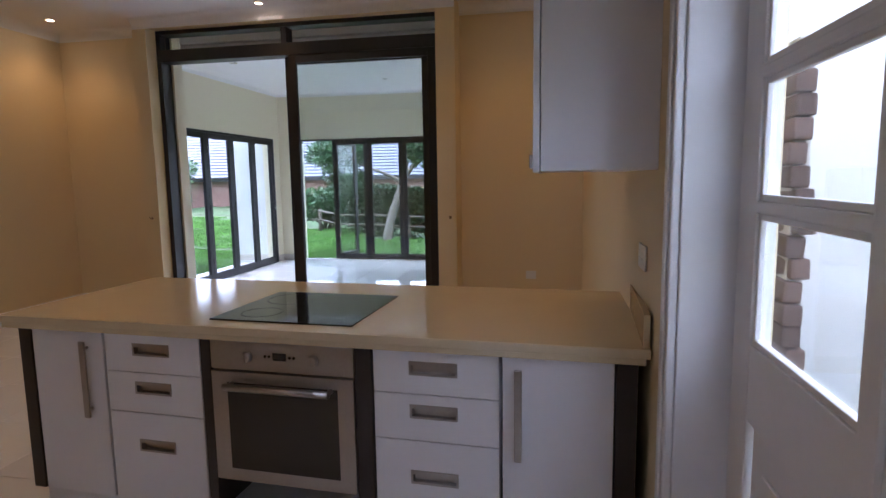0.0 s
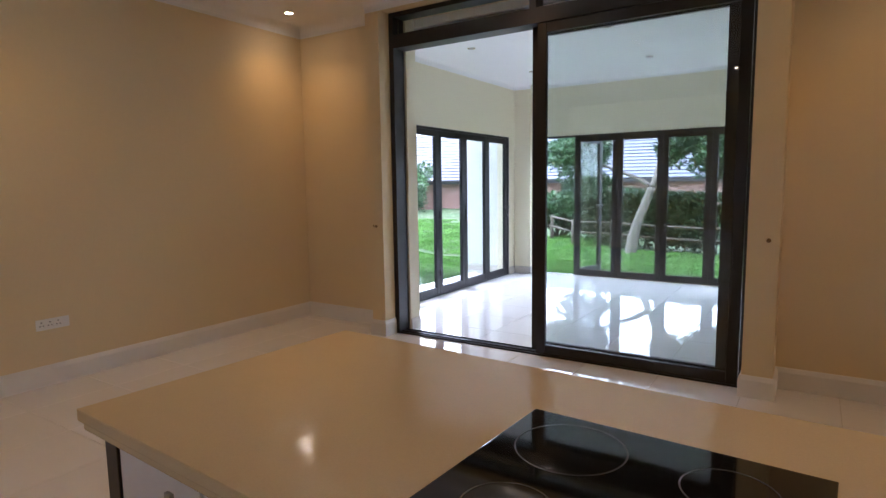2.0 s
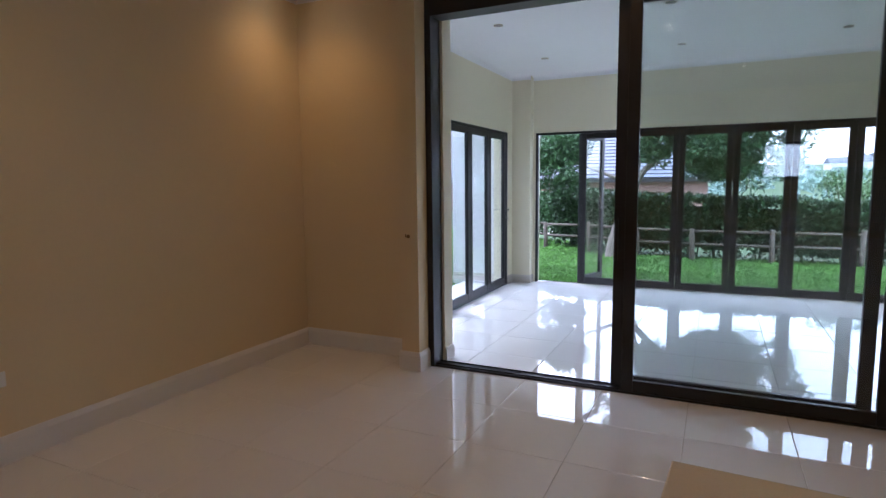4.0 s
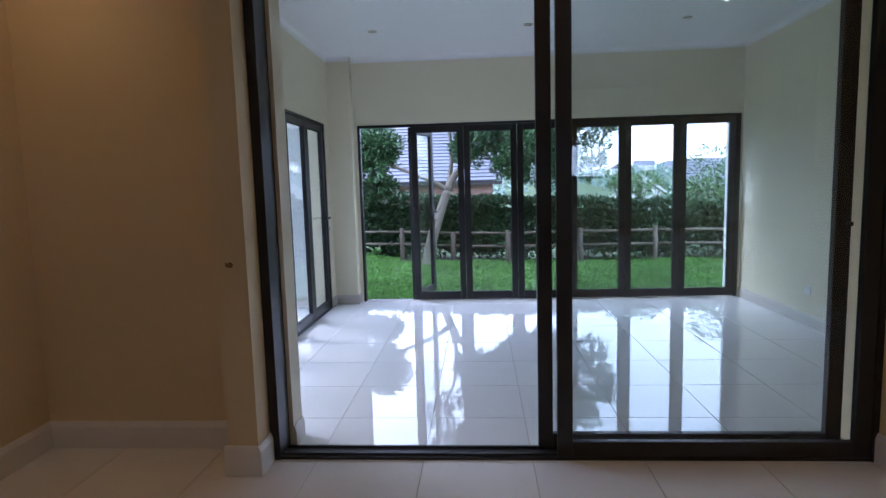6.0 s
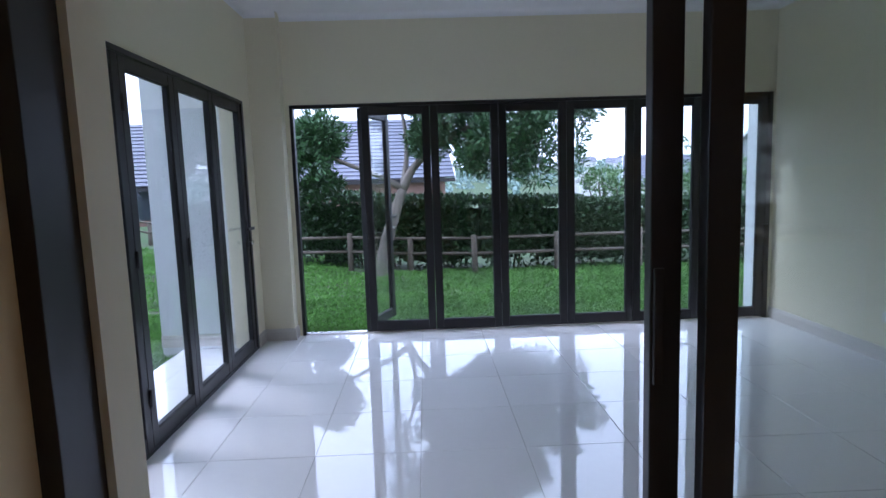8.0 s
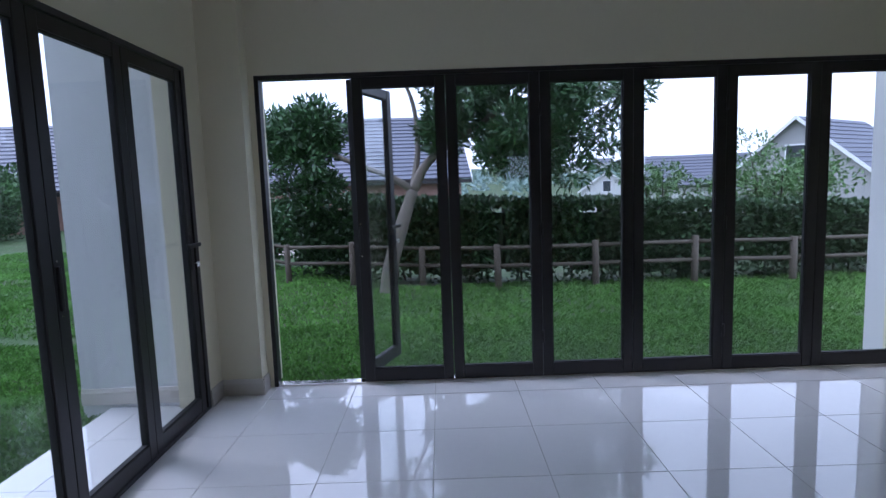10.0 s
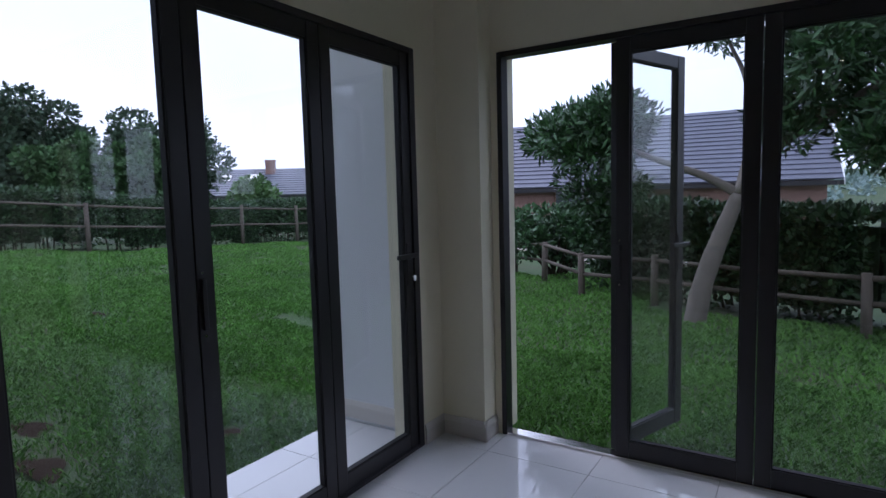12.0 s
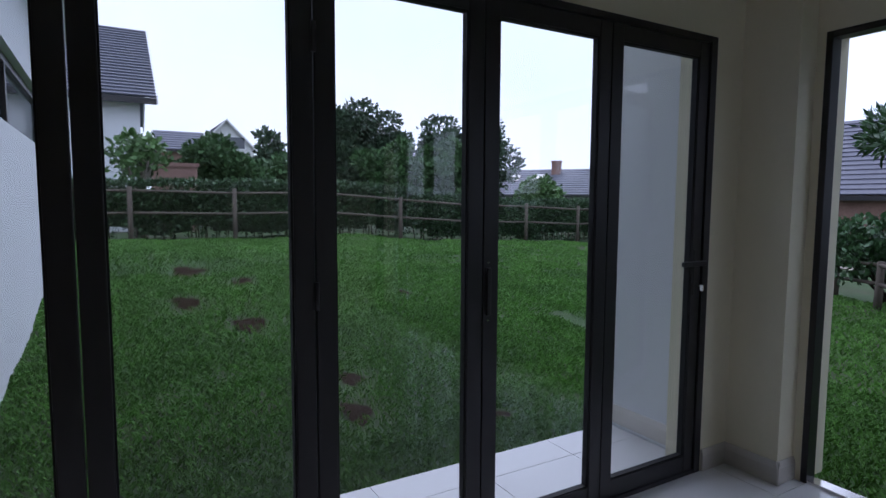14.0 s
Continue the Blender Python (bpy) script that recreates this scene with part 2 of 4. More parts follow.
structure("ceiling_living", boxes((XW - 0.2, XE + 0.2, YS - 0.2, SF, HL, HL + 0.15)), M_CEIL, "white painted living room ceiling", "ceiling")
structure("ceiling_sunroom", boxes((LX - 0.2, SX + 0.2, SF, RY + 0.2, HS, HS + 0.15)), M_CEIL, "white painted sun room ceiling", "ceiling")
structure("roof_slab", boxes((XW - 0.6, XE + 0.6, YS - 0.6, RY + 0.5, 3.22, 3.4)), M_EXTWALL, "plain slab closing the house above", "roof")


def cove(path, z, size, name, mat):
    """A concave moulding along wall lines; each run is (x0, y0, x1, y1, inward x, inward y)."""
    bm = bmesh.new()
    for x0, y0, x1, y1, ix, iy in path:
        prof = [(0.0, -size)] + [(size * (1 - math.cos(a)), -size * (1 - math.sin(a))) for a in [math.pi / 2 * k / 6 for k in range(1, 7)]] + [(0.0, 0.0)]
        ends = []
        for x, y in ((x0, y0), (x1, y1)):
            ends.append([bm.verts.new((x + ix * u, y + iy * u, z + v)) for u, v in prof])
        for i in range(len(prof) - 1):
            f = bm.faces.new((ends[0][i], ends[0][i + 1], ends[1][i + 1], ends[1][i]))
        bm.faces.new(ends[0])
        bm.faces.new(ends[1][::-1])
    return structure(name, bm, mat, "painted plaster cornice under the ceiling", "cornice")


cove([(XW, YS, XW, YB, 1, 0), (XE, 3.6, XE, YB, -1, 0), (XW, YB, PX0 - 0.15, YB, 0, -1), (PX1 + 0.18, YB, XE, YB, 0, -1), (PX0 - 0.15, PF, PX1 + 0.18, PF, 0, -1)], HL - 0.002, 0.10, "cornice_living", M_CEIL)
cove([(LX, SF + 0.012, LX, RY - 0.135, 1, 0), (SX, SF + 0.012, SX, RY, -1, 0), (LX, RY - 0.135, RX0 - 0.04, RY - 0.135, 0, -1), (RX0 - 0.04, RY, SX, RY, 0, -1), (LX, SF + 0.012, SX, SF + 0.012, 0, 1)], HS - 0.002, 0.055, "cornice_sunroom", M_CEIL)


def skirting(runs, name, mat, label, h=0.14, d=0.018):
    bm = bmesh.new()
    for x0, y0, x1, y1, ix, iy in runs:
        prof = [(0, 0.001), (d, 0.001), (d, h - 0.03), (d * 0.75, h - 0.018), (d * 0.5, h - 0.006), (d * 0.3, h), (0, h)]
        ends = [[bm.verts.new((x + ix * u, y + iy * u, v)) for u, v in prof] for x, y in ((x0, y0), (x1, y1))]
        for i in range(len(prof)):
            j = (i + 1) % len(prof)
            bm.faces.new((ends[0][i], ends[0][j], ends[1][j], ends[1][i]))
        bm.faces.new(ends[0])
        bm.faces.new(ends[1][::-1])
    return structure(name, bm, mat, label, "skirting")


skirting([(XW, YS, XW, YB, 1, 0), (XW, YB, PX0 - 0.15, YB, 0, -1), (PX0 - 0.15, PF, PX0 - 0.15, YB, -1, 0), (PX0 - 0.168, PF, PX0, PF, 0, -1), (PX0, PF - 0.018, PX0, 6.325, 1, 0),
          (PX1, PF - 0.018, PX1, 6.325, -1, 0), (PX1, PF, PX1 + 0.198, PF, 0, -1), (PX1 + 0.18, PF, PX1 + 0.18, YB, 1, 0), (PX1 + 0.18, YB, XE, YB, 0, -1), (XE, 3.40, XE, YB, -1, 0)],
         "baseboard_living", M_TRIM, "white moulded skirting along the living room walls", h=0.15)
M_TSKIRT = material("tile_skirting", (0.62, 0.58, 0.52), 0.25, grain=0.05, stain=0.05)
skirting([(PX0 + 0.07, 6.465, PX0 + 0.07, SF + 0.012, 1, 0), (LX, SF + 0.012, PX0 + 0.07, SF + 0.012, 0, 1), (LX, LY1 + 0.01, LX, RY - 0.135, 1, 0), (LX, RY - 0.135, RX0 - 0.022, RY - 0.135, 0, -1), (RX0 - 0.04, RY - 0.153, RX0 - 0.04, RY, 1, 0), (SX, SF + 0.012, SX, RY, -1, 0), (PX1, SF + 0.012, SX, SF + 0.012, 0, 1)],
         "baseboard_sunroom", M_TSKIRT, "cream tile skirting along the sun room walls", h=0.11, d=0.014)

floor = structure("floor", boxes((XW - 0.1, XE + 0.1, YS - 0.1, SF, -0.12, -0.004), (LX - 0.1, SX + 0.1, SF, RY + 0.1, -0.12, -0.004)), M_GROUT, "polished cream porcelain tile floor with thin grey joints", "floor")
porch = structure("porch_slab", boxes((-5.84, LX - 0.1, 6.55, 10.16, -0.22, -0.034)), M_GROUT, "narrow tiled threshold slab outside the folding doors", "porch")


# ---- sliding door to the sun room ----
def sash(name, x0, x1, y0, y1, z0, z1, stile, rail, parent, pane=M_GLASS):
    """A framed pane along x: two stiles, two rails and the glass."""
    f = part(name, boxes((x0, x0 + stile, y0, y1, z0, z1), (x1 - stile, x1, y0, y1, z0, z1), (x0 + stile, x1 - stile, y0 + 0.002, y1 - 0.002, z0, z0 + rail), (x0 + stile, x1 - stile, y0 + 0.002, y1 - 0.002, z1 - rail, z1), bevel=0.004), M_ALU, parent)
    g = part("pane", boxes((x0 + stile - 0.008, x1 - stile + 0.008, (y0 + y1) / 2 - 0.003, (y0 + y1) / 2 + 0.003, z0 + rail - 0.008, z1 - rail + 0.008)), pane, f, "clear glass pane")
    g.visible_shadow = False
    return f


slider = thing("window_1", "tall charcoal aluminium sliding door, half open, with panes above its transom", "sliding door", kind="structure")
S0, S1 = 6.30, 6.46
JL, JR = PX0 + 0.05, PX1 - 0.03
part("frame", boxes((PX0, JL, S0, S1, 0, HEAD), (JR, PX1, S0, S1, 0, HEAD), (JL, JR, S0, S1, HEAD - 0.04, HEAD), bevel=0.003), M_ALU, slider)
part("transom", boxes((JL, JR, S0 - 0.004, S1 + 0.004, 2.655, 2.775), bevel=0.004), M_ALU, slider)
part("mullion", boxes((-3.09, -3.03, S0 + 0.01, S1 - 0.01, 2.775, HEAD - 0.04), bevel=0.003), M_ALU, slider)
part("track", boxes((JL, JR, S0 + 0.01, S1 - 0.01, 0.0, 0.014), (JL, JR, S0 + 0.035, S0 + 0.041, 0.014, 0.024), (JL, JR, S0 + 0.115, S0 + 0.121, 0.014, 0.024)), M_ALU, slider, "low bottom track")
front = sash("sliding_sash", -3.015, JR - 0.004, S0 + 0.004, S0 + 0.044, 0.02, 2.655, 0.074, 0.078, slider, M_TGLASS)
rear = sash("sliding_sash", -3.10, JR - 0.085, S0 + 0.1, S0 + 0.14, 0.02, 2.655, 0.074, 0.078, slider, M_TGLASS)
for a, b in ((JL, -3.09), (-3.03, JR)):
    g = part("pane", boxes((a, b, 6.38, 6.386, 2.775, HEAD - 0.04)), M_GLASS, slider)
    g.visible_shadow = False
part("lock", boxes((-3.095, -3.07, S0 + 0.086, S0 + 0.1, 0.9, 1.18), bevel=0.004), M_ALU, rear, "flush black pull handle")
part("lock", boxes((JR - 0.112, JR - 0.09, S0 + 0.075, S0 + 0.1, 1.14, 1.16), bevel=0.003), M_ALU, rear, "small black latch")


# ---- folding doors ----
def folding_leaf(parent, origin, along, outward, length, handle=""):
    """One leaf: frame with pane and gasket. along, outward: unit directions in plan."""
    ox, oy = origin
    a, o = Vector((*along, 0)), Vector((*outward, 0))

    def turned(bm):
        m = Matrix((( a.x, o.x, 0, ox), (a.y, o.y, 0, oy), (0, 0, 1, 0), (0, 0, 0, 1)))
        bmesh.ops.transform(bm, matrix=m, verts=bm.verts)
        return bm

    st, zb, zt, d = 0.068, 0.016, DH - 0.031, 0.045
    bm = boxes((0.002, st, 0, d, zb, zt), (length - st, length - 0.002, 0, d, zb, zt), (st, length - st, 0.002, d - 0.002, zb, zb + 0.085), (st, length - st, 0.002, d - 0.002, zt - 0.068, zt), bevel=0.004)
    f = part("door_leaf", turned(bm), M_ALU, parent)
    part("gasket", turned(boxes((st, st + 0.006, 0.008, d - 0.008, zb + 0.085, zt - 0.068), (length - st - 0.006, length - st, 0.008, d - 0.008, zb + 0.085, zt - 0.068), (st + 0.006, length - st - 0.006, 0.008, d - 0.008, zb + 0.085, zb + 0.091), (st + 0.006, length - st - 0.006, 0.008, d - 0.008, zt - 0.074, zt - 0.068))), M_RUBBER, f)
    g = part("pane", turned(boxes((st + 0.003, length - st - 0.003, 0.02, 0.026, zb + 0.088, zt - 0.071))), M_GLASS, f, "clear glass pane")
    g.visible_shadow = False
    if handle == "lever":
        bm = boxes((length - 0.06, length - 0.03, -0.006, 0, 0.9, 1.12), bevel=0.002)
        tube(bm, (length - 0.046, -0.006, 1.06), (length - 0.046, -0.05, 1.06), 0.009)
        box(bm, length - 0.2, length - 0.035, -0.062, -0.042, 1.048, 1.072, 0.005)
        part("handle", turned(bm), M_ALU, f, "black lever handle")
        part("key", turned(boxes((length - 0.04, length - 0.032, -0.03, -0.006, 0.945, 0.95), (length - 0.039, length - 0.033, -0.045, -0.028, 0.925, 0.955), bevel=0.001)), M_CHROME, f, "small key in the lock")
    if handle == "pull":
        part("handle", turned(boxes((0.012, 0.032, -0.014, 0, 0.92, 1.1), bevel=0.006)), M_ALU, f, "black flush pull")
        bm = bmesh.new()
        for z in (0.9, 1.12):
            tube(bm, (0.022, -0.004, z), (0.022, 0.0, z), 0.004, sides=8)
        part("screw", turned(bm), M_CHROME, f)
    if handle == "hinge":
        bm = bmesh.new()
        for z in (0.25, 1.0, 1.8):
            tube(bm, (length, -0.006, z), (length, -0.006, z + 0.09), 0.009, sides=10)
        part("hinge", turned(bm), M_ALU, f)
    return f


fold_w = thing("window_2", "closed charcoal folding glass doors facing the lawn", "folding door", kind="structure")
part("frame", boxes((LX - 0.07, LX + 0.004, LY0, LY0 + 0.045, 0, DH), (LX - 0.07, LX + 0.004, LY1 - 0.045, LY1, 0, DH), (LX - 0.07, LX + 0.004, LY0 + 0.045, LY1 - 0.045, DH - 0.03, DH), bevel=0.003), M_ALU, fold_w)
part("sill", boxes((LX - 0.07, LX + 0.002, LY0 + 0.045, LY1 - 0.045, 0, 0.02), bevel=0.002), M_ALU, fold_w)
n_leaf, w_leaf = 5, (LY1 - LY0 - 0.09) / 5
for i in range(n_leaf):
    folding_leaf(fold_w, (LX - 0.006, LY0 + 0.045 + i * w_leaf), (0, 1), (-1, 0), w_leaf, ("", "hinge", "", "pull", "lever")[i])

fold_n = thing("window_3", "charcoal folding glass doors with the first leaf swung open outwards", "folding door", kind="structure")
part("frame", boxes((RX0, RX0 + 0.03, RY - 0.004, RY + 0.07, 0, DH), (RX1 - 0.045, RX1, RY - 0.004, RY + 0.07, 0, DH), (RX0 + 0.03, RX1 - 0.045, RY - 0.004, RY + 0.07, DH - 0.03, DH), bevel=0.003), M_ALU, fold_n)
part("sill", boxes((RX0 + 0.03, RX1 - 0.045, RY, RY + 0.075, 0, 0.014), bevel=0.002), M_CHROME, fold_n, "pale metal door sill")
HX = -4.18
w_leaf = (RX1 - 0.045 - HX) / 6
for i in range(6):
    folding_leaf(fold_n, (HX + i * w_leaf, RY + 0.004), (1, 0), (0, 1), w_leaf, ("pull", "hinge", "", "hinge", "", "")[i])
ang = math.atan2(11.01 - (RY + 0.055), -3.97 - HX)
folding_leaf(fold_n, (HX, RY + 0.058), (math.cos(ang), math.sin(ang)), (-math.sin(ang), math.cos(ang)), 0.615, "lever")

kwin = thing("window_5", "small charcoal framed kitchen window", "window", kind="structure")
part("frame", boxes((KW0, KW0 + 0.04, YS - 0.13, YS - 0.07, KZ0, KZ1), (KW1 - 0.04, KW1, YS - 0.13, YS - 0.07, KZ0, KZ1), (KW0 + 0.04, KW1 - 0.04, YS - 0.13, YS - 0.07, KZ0, KZ0 + 0.04), (KW0 + 0.04, KW1 - 0.04, YS - 0.13, YS - 0.07, KZ1 - 0.04, KZ1), bevel=0.003), M_ALU, kwin)
part("pane", boxes((KW0 + 0.04, KW1 - 0.04, YS - 0.103, YS - 0.097, KZ0 + 0.04, KZ1 - 0.04)), M_GLASS, kwin).visible_shadow = False

# ---- kitchen doorway ----
door = thing("door_1", "white painted half-glazed kitchen door, closed, in a moulded frame", "door", kind="structure")
DX = XE + 0.123
part("frame", boxes((XE, DX + 0.06, 2.217, 2.247, 0, 2.08), (XE, DX + 0.06, 1.347, 1.382, 0, 2.08), (XE, DX + 0.06, 1.382, 2.217, 2.045, 2.08), bevel=0.004), M_DOOR, door)
bm = bmesh.new()
for y0, y1 in ((2.226, 2.298), (1.296, 1.368)):
    box(bm, XE - 0.022, XE, y0, y1, 0, 2.14, 0.006)
    box(bm, XE - 0.03, XE - 0.022, y0 + 0.02, y1 - 0.02, 0, 2.12, 0.004)
box(bm, XE - 0.022, XE, 1.368, 2.226, 2.055, 2.14, 0.006)
part("architrave", bm, M_DOOR, door, "moulded white architrave")
L0, L1 = 1.387, 2.212
GB, GT = 1.048, 1.93
dl = part("door_leaf", boxes((DX, DX + 0.042, L0, L0 + 0.11, 0.01, 2.04), (DX, DX + 0.042, L1 - 0.11, L1, 0.01, 2.04), (DX + 0.001, DX + 0.041, L0 + 0.11, L1 - 0.11, 0.01, 0.22), (DX + 0.001, DX + 0.041, L0 + 0.11, L1 - 0.11, GB - 0.17, GB), (DX + 0.001, DX + 0.041, L0 + 0.11, L1 - 0.11, GT, 2.04), bevel=0.003), M_DOOR, door)
part("panel", boxes((DX + 0.014, DX + 0.03, L0 + 0.12, L1 - 0.12, 0.21, GB - 0.16), (DX + 0.006, DX + 0.014, L0 + 0.2, L1 - 0.2, 0.3, GB - 0.25), bevel=0.004), M_DOOR, dl, "raised white lower panel")
for k, (z0, z1) in enumerate(((GB, 1.332), (1.358, 1.609), (1.635, GT))):
    g = part("pane", boxes((DX + 0.018, DX + 0.022, L0 + 0.11, L1 - 0.11, z0, z1)), M_GLASS, dl)
    g.visible_shadow = False
    part("glazing_bead", boxes((DX + 0.006, DX + 0.018, L0 + 0.11, L0 + 0.123, z0, z1), (DX + 0.006, DX + 0.018, L1 - 0.123, L1 - 0.11, z0, z1), (DX + 0.006, DX + 0.018, L0 + 0.123, L1 - 0.123, z0, z0 + 0.014), (DX + 0.006, DX + 0.018, L0 + 0.123, L1 - 0.123, z1 - 0.014, z1), bevel=0.003), M_DOOR, dl)
for z in (1.332, 1.609):
    part("glazing_bar", boxes((DX - 0.002, DX + 0.04, L0 + 0.11, L1 - 0.11, z, z + 0.026), bevel=0.006), M_DOOR, dl)
structure("yard_wall", boxes((1.55, 1.75, -2.0, 5.2, -0.2, 2.75)), M_EXTWALL, "white plastered yard wall outside the kitchen door", "garden wall")
structure("yard_return", boxes((0.3, 1.549, 4.4, 4.6, -0.2, 2.6)), M_EXTWALL, "white plastered return wall in the yard", "garden wall")
yard_brick = structure("brick_pier", boxes((0.37, 0.42, 2.93, 3.07, -0.2, 1.86)), M_GROUT, "rough end of a red brick pier in the yard", "pier")
brick_me = bpy.data.meshes.new("brick")
bm = boxes((-0.032, 0.032, -0.1, 0.1, -0.037, 0.037), bevel=0.012)
bm.to_mesh(brick_me)
bm.free()
# brick red darkened so that the colour carries the yard's shade
brick_me.materials.append(material("shaded_yard_brick", (0.11, 0.065, 0.048), 0.9, grain=0.3, grain_scale=25, stain=0.3, stain_scale=6, random_value=0.35))
for k in range(26):
    o = new("brick", brick_me)
    o.matrix_world = pose(0.387 + random.uniform(-0.016, 0.016), 2.985 + random.uniform(-0.02, 0.02), -0.16 + k * 0.078, random.uniform(-2, 2), random.uniform(-3, 3), random.uniform(-6, 6))
    o.parent = yard_brick

# ---- kitchen island ----
ISL = pose(XE, 2.507, 0, 0, 0, 180 - 3.2)


def on_island(ob):
    ob.matrix_world = ISL
    return ob


def island_thing(name, label, category, group=""):
    return on_island(tagged(new(name), label, category, group))


# in island coordinates x runs away from the kitchen wall, -y goes back from the front edge
ITOP, ILEN, IDEP = 0.905, 2.46, 0.88
top = on_island(tagged(finish("worktop", boxes((0.008, ILEN, -IDEP, 0.0, ITOP - 0.03, ITOP), (0.02, ILEN - 0.012, -IDEP + 0.012, -0.008, ITOP - 0.052, ITOP - 0.03), bevel=0.004), M_STONE), "cream quartz worktop with a laminated front edge", "worktop"))
CT = ITOP - 0.053
FB, FF = -0.055, -0.035     # front boards


def cabinet(x0, x1, label, group):
    c = island_thing("base_cabinet", label, "cabinet", group)
    part("body", boxes((x0 + 0.002, x1 - 0.002, -0.62, FB - 0.002, 0.178, CT)), M_CAB, c)
    return c


def drawers(x0, x1, splits, hx0, hx1):
    c = cabinet(x0, x1, "white lacquered drawer unit with recessed steel pulls", "island drawer units")
    edges = [CT - 0.002, *splits, 0.18]
    for zt, zb in zip(edges[:-1], edges[1:]):
        h = zt - zb
        cz = zt - (0.06 if h < 0.25 else 0.13)
        d0, d1 = cz - 0.024, cz + 0.024
        x0_, x1_ = x0 + 0.004, x1 - 0.004
        dr = part("drawer_front", boxes((x0_, hx0, FB, FF, zb + 0.002, zt - 0.002), (hx1, x1_, FB, FF, zb + 0.002, zt - 0.002), (hx0, hx1, FB, FF, zb + 0.002, d0), (hx0, hx1, FB, FF, d1, zt - 0.002)), M_CAB, c)
        part("pull", boxes((hx0, hx1, FB - 0.0, FB + 0.003, d0, d1), (hx0, hx0 + 0.008, FB + 0.003, FF + 0.003, d0, d1), (hx1 - 0.008, hx1, FB + 0.003, FF + 0.003, d0, d1), (hx0 + 0.008, hx1 - 0.008, FB + 0.003, FF + 0.003, d0, d0 + 0.007), (hx0 + 0.008, hx1 - 0.008, FB + 0.003, FF + 0.003, d1 - 0.014, d1)), M_STEEL, dr, "recessed brushed steel pull")
    return c


def door_cabinet(x0, x1, hx):
    c = cabinet(x0, x1, "white lacquered base cabinet with a long bar handle", "island door units")
    d = part("door", boxes((x0 + 0.003, x1 - 0.003, FB, FF, 0.18, CT - 0.003), bevel=0.002), M_CAB, c)
    bm = boxes((hx - 0.012, hx + 0.012, FF + 0.02, FF + 0.03, 0.51, 0.815), bevel=0.003)
    for z in (0.54, 0.785):
        tube(bm, (hx, FF, z), (hx, FF + 0.022, z), 0.006, sides=8)
    part("handle", bm, M_STEEL, d, "brushed steel bar handle")
    return c


drawers(0.46, 0.895, (0.70, 0.537), 0.60, 0.765)
drawers(1.565, 1.99, (0.70, 0.54), 1.70, 1.86)
door_cabinet(0.105, 0.455, 0.40)
door_cabinet(1.995, 2.335, 2.07)
for x0, x1 in ((0.04, 0.102), (2.338, 2.395), (0.898, 0.958), (1.522, 1.562)):
    g = island_thing("gable_panel", "dark wenge end panel between island units", "panel", "island gables")
    part("board", boxes((x0, x1, -0.62, FF + 0.004, 0.178, CT), bevel=0.002), M_GABLE, g)
g = island_thing("plinth", "pale recessed plinth under the island units", "plinth")
part("board", boxes((0.04, 2.395, -0.6, -0.09, 0, 0.176)), M_CAB, g)
g = island_thing("back_panel", "pale painted panel on the living side of the island", "panel")
part("board", boxes((0.04, 2.395, -0.66, -0.622, 0, CT)), M_CAB, g)
g = island_thing("upstand", "cream quartz upstand where the worktop meets the wall", "upstand")
part("slab", boxes((0.01, 0.03, -0.86, -0.02, ITOP, ITOP + 0.1), bevel=0.003), M_STONE, g)

hob = island_thing("hob", "black ceramic glass hob set into the worktop", "hob")
part("glass", boxes((0.985, 1.555, -0.60, -0.085, ITOP, ITOP + 0.006), bevel=0.002), M_HOB, hob)
bm = bmesh.new()
for cx, cy, r in ((1.13, -0.21, 0.09), (1.41, -0.21, 0.075), (1.13, -0.46, 0.075), (1.41, -0.46, 0.105)):
    ringv = [[bm.verts.new((cx + rr * math.cos(2 * math.pi * i / 48), cy + rr * math.sin(2 * math.pi * i / 48), ITOP + 0.0066)) for i in range(48)] for rr in (r, r + 0.003)]
    for i in range(48):
        bm.faces.new((ringv[0][i], ringv[0][(i + 1) % 48], ringv[1][(i + 1) % 48], ringv[1][i]))
part("cooking_ring", bm, M_HOBRING, hob, "thin grey printed zone rings")

oven = island_thing("oven", "built-in stainless steel oven with smoked glass door", "oven")
O0, O1 = 0.962, 1.518
part("body", boxes((O0 + 0.01, O1 - 0.01, -0.6, -0.05, 0.32, 0.85)), M_STEEL, oven)
part("control_panel", boxes((O0, O1, -0.05, -0.03, 0.742, 0.85), bevel=0.002), M_STEEL, oven)
od = part("door", boxes((O0, O1, -0.05, -0.026, 0.318, 0.735), bevel=0.003), M_STEEL, oven)
part("window", boxes((O0 + 0.06, O1 - 0.065, -0.03, -0.0245, 0.365, 0.695), bevel=0.001), M_OVENGLASS, od, "smoked glass window")
bm = bmesh.new()
tube(bm, (O0 + 0.075, 0.014, 0.69), (O1 - 0.075, 0.014, 0.69), 0.013, sides=14)
for x in (O0 + 0.085, O1 - 0.085):
    tube(bm, (x, -0.026, 0.69), (x, 0.014, 0.69), 0.009, sides=10)
part("handle", bm, M_STEEL, od, "tubular steel handle")
for x in (O0 + 0.15, O1 - 0.15):
    bm = bmesh.new()
    tube(bm, (x, -0.03, 0.793), (x, -0.008, 0.793), 0.021, 0.018, sides=20)
    box(bm, x - 0.003, x + 0.003, -0.008, -0.005, 0.778, 0.811)
    part("knob", bm, M_STEEL, oven, "steel control knob")
part("display", boxes((1.214, 1.266, -0.03, -0.0285, 0.785, 0.812)), M_DISPLAY, oven, "small dark clock display")
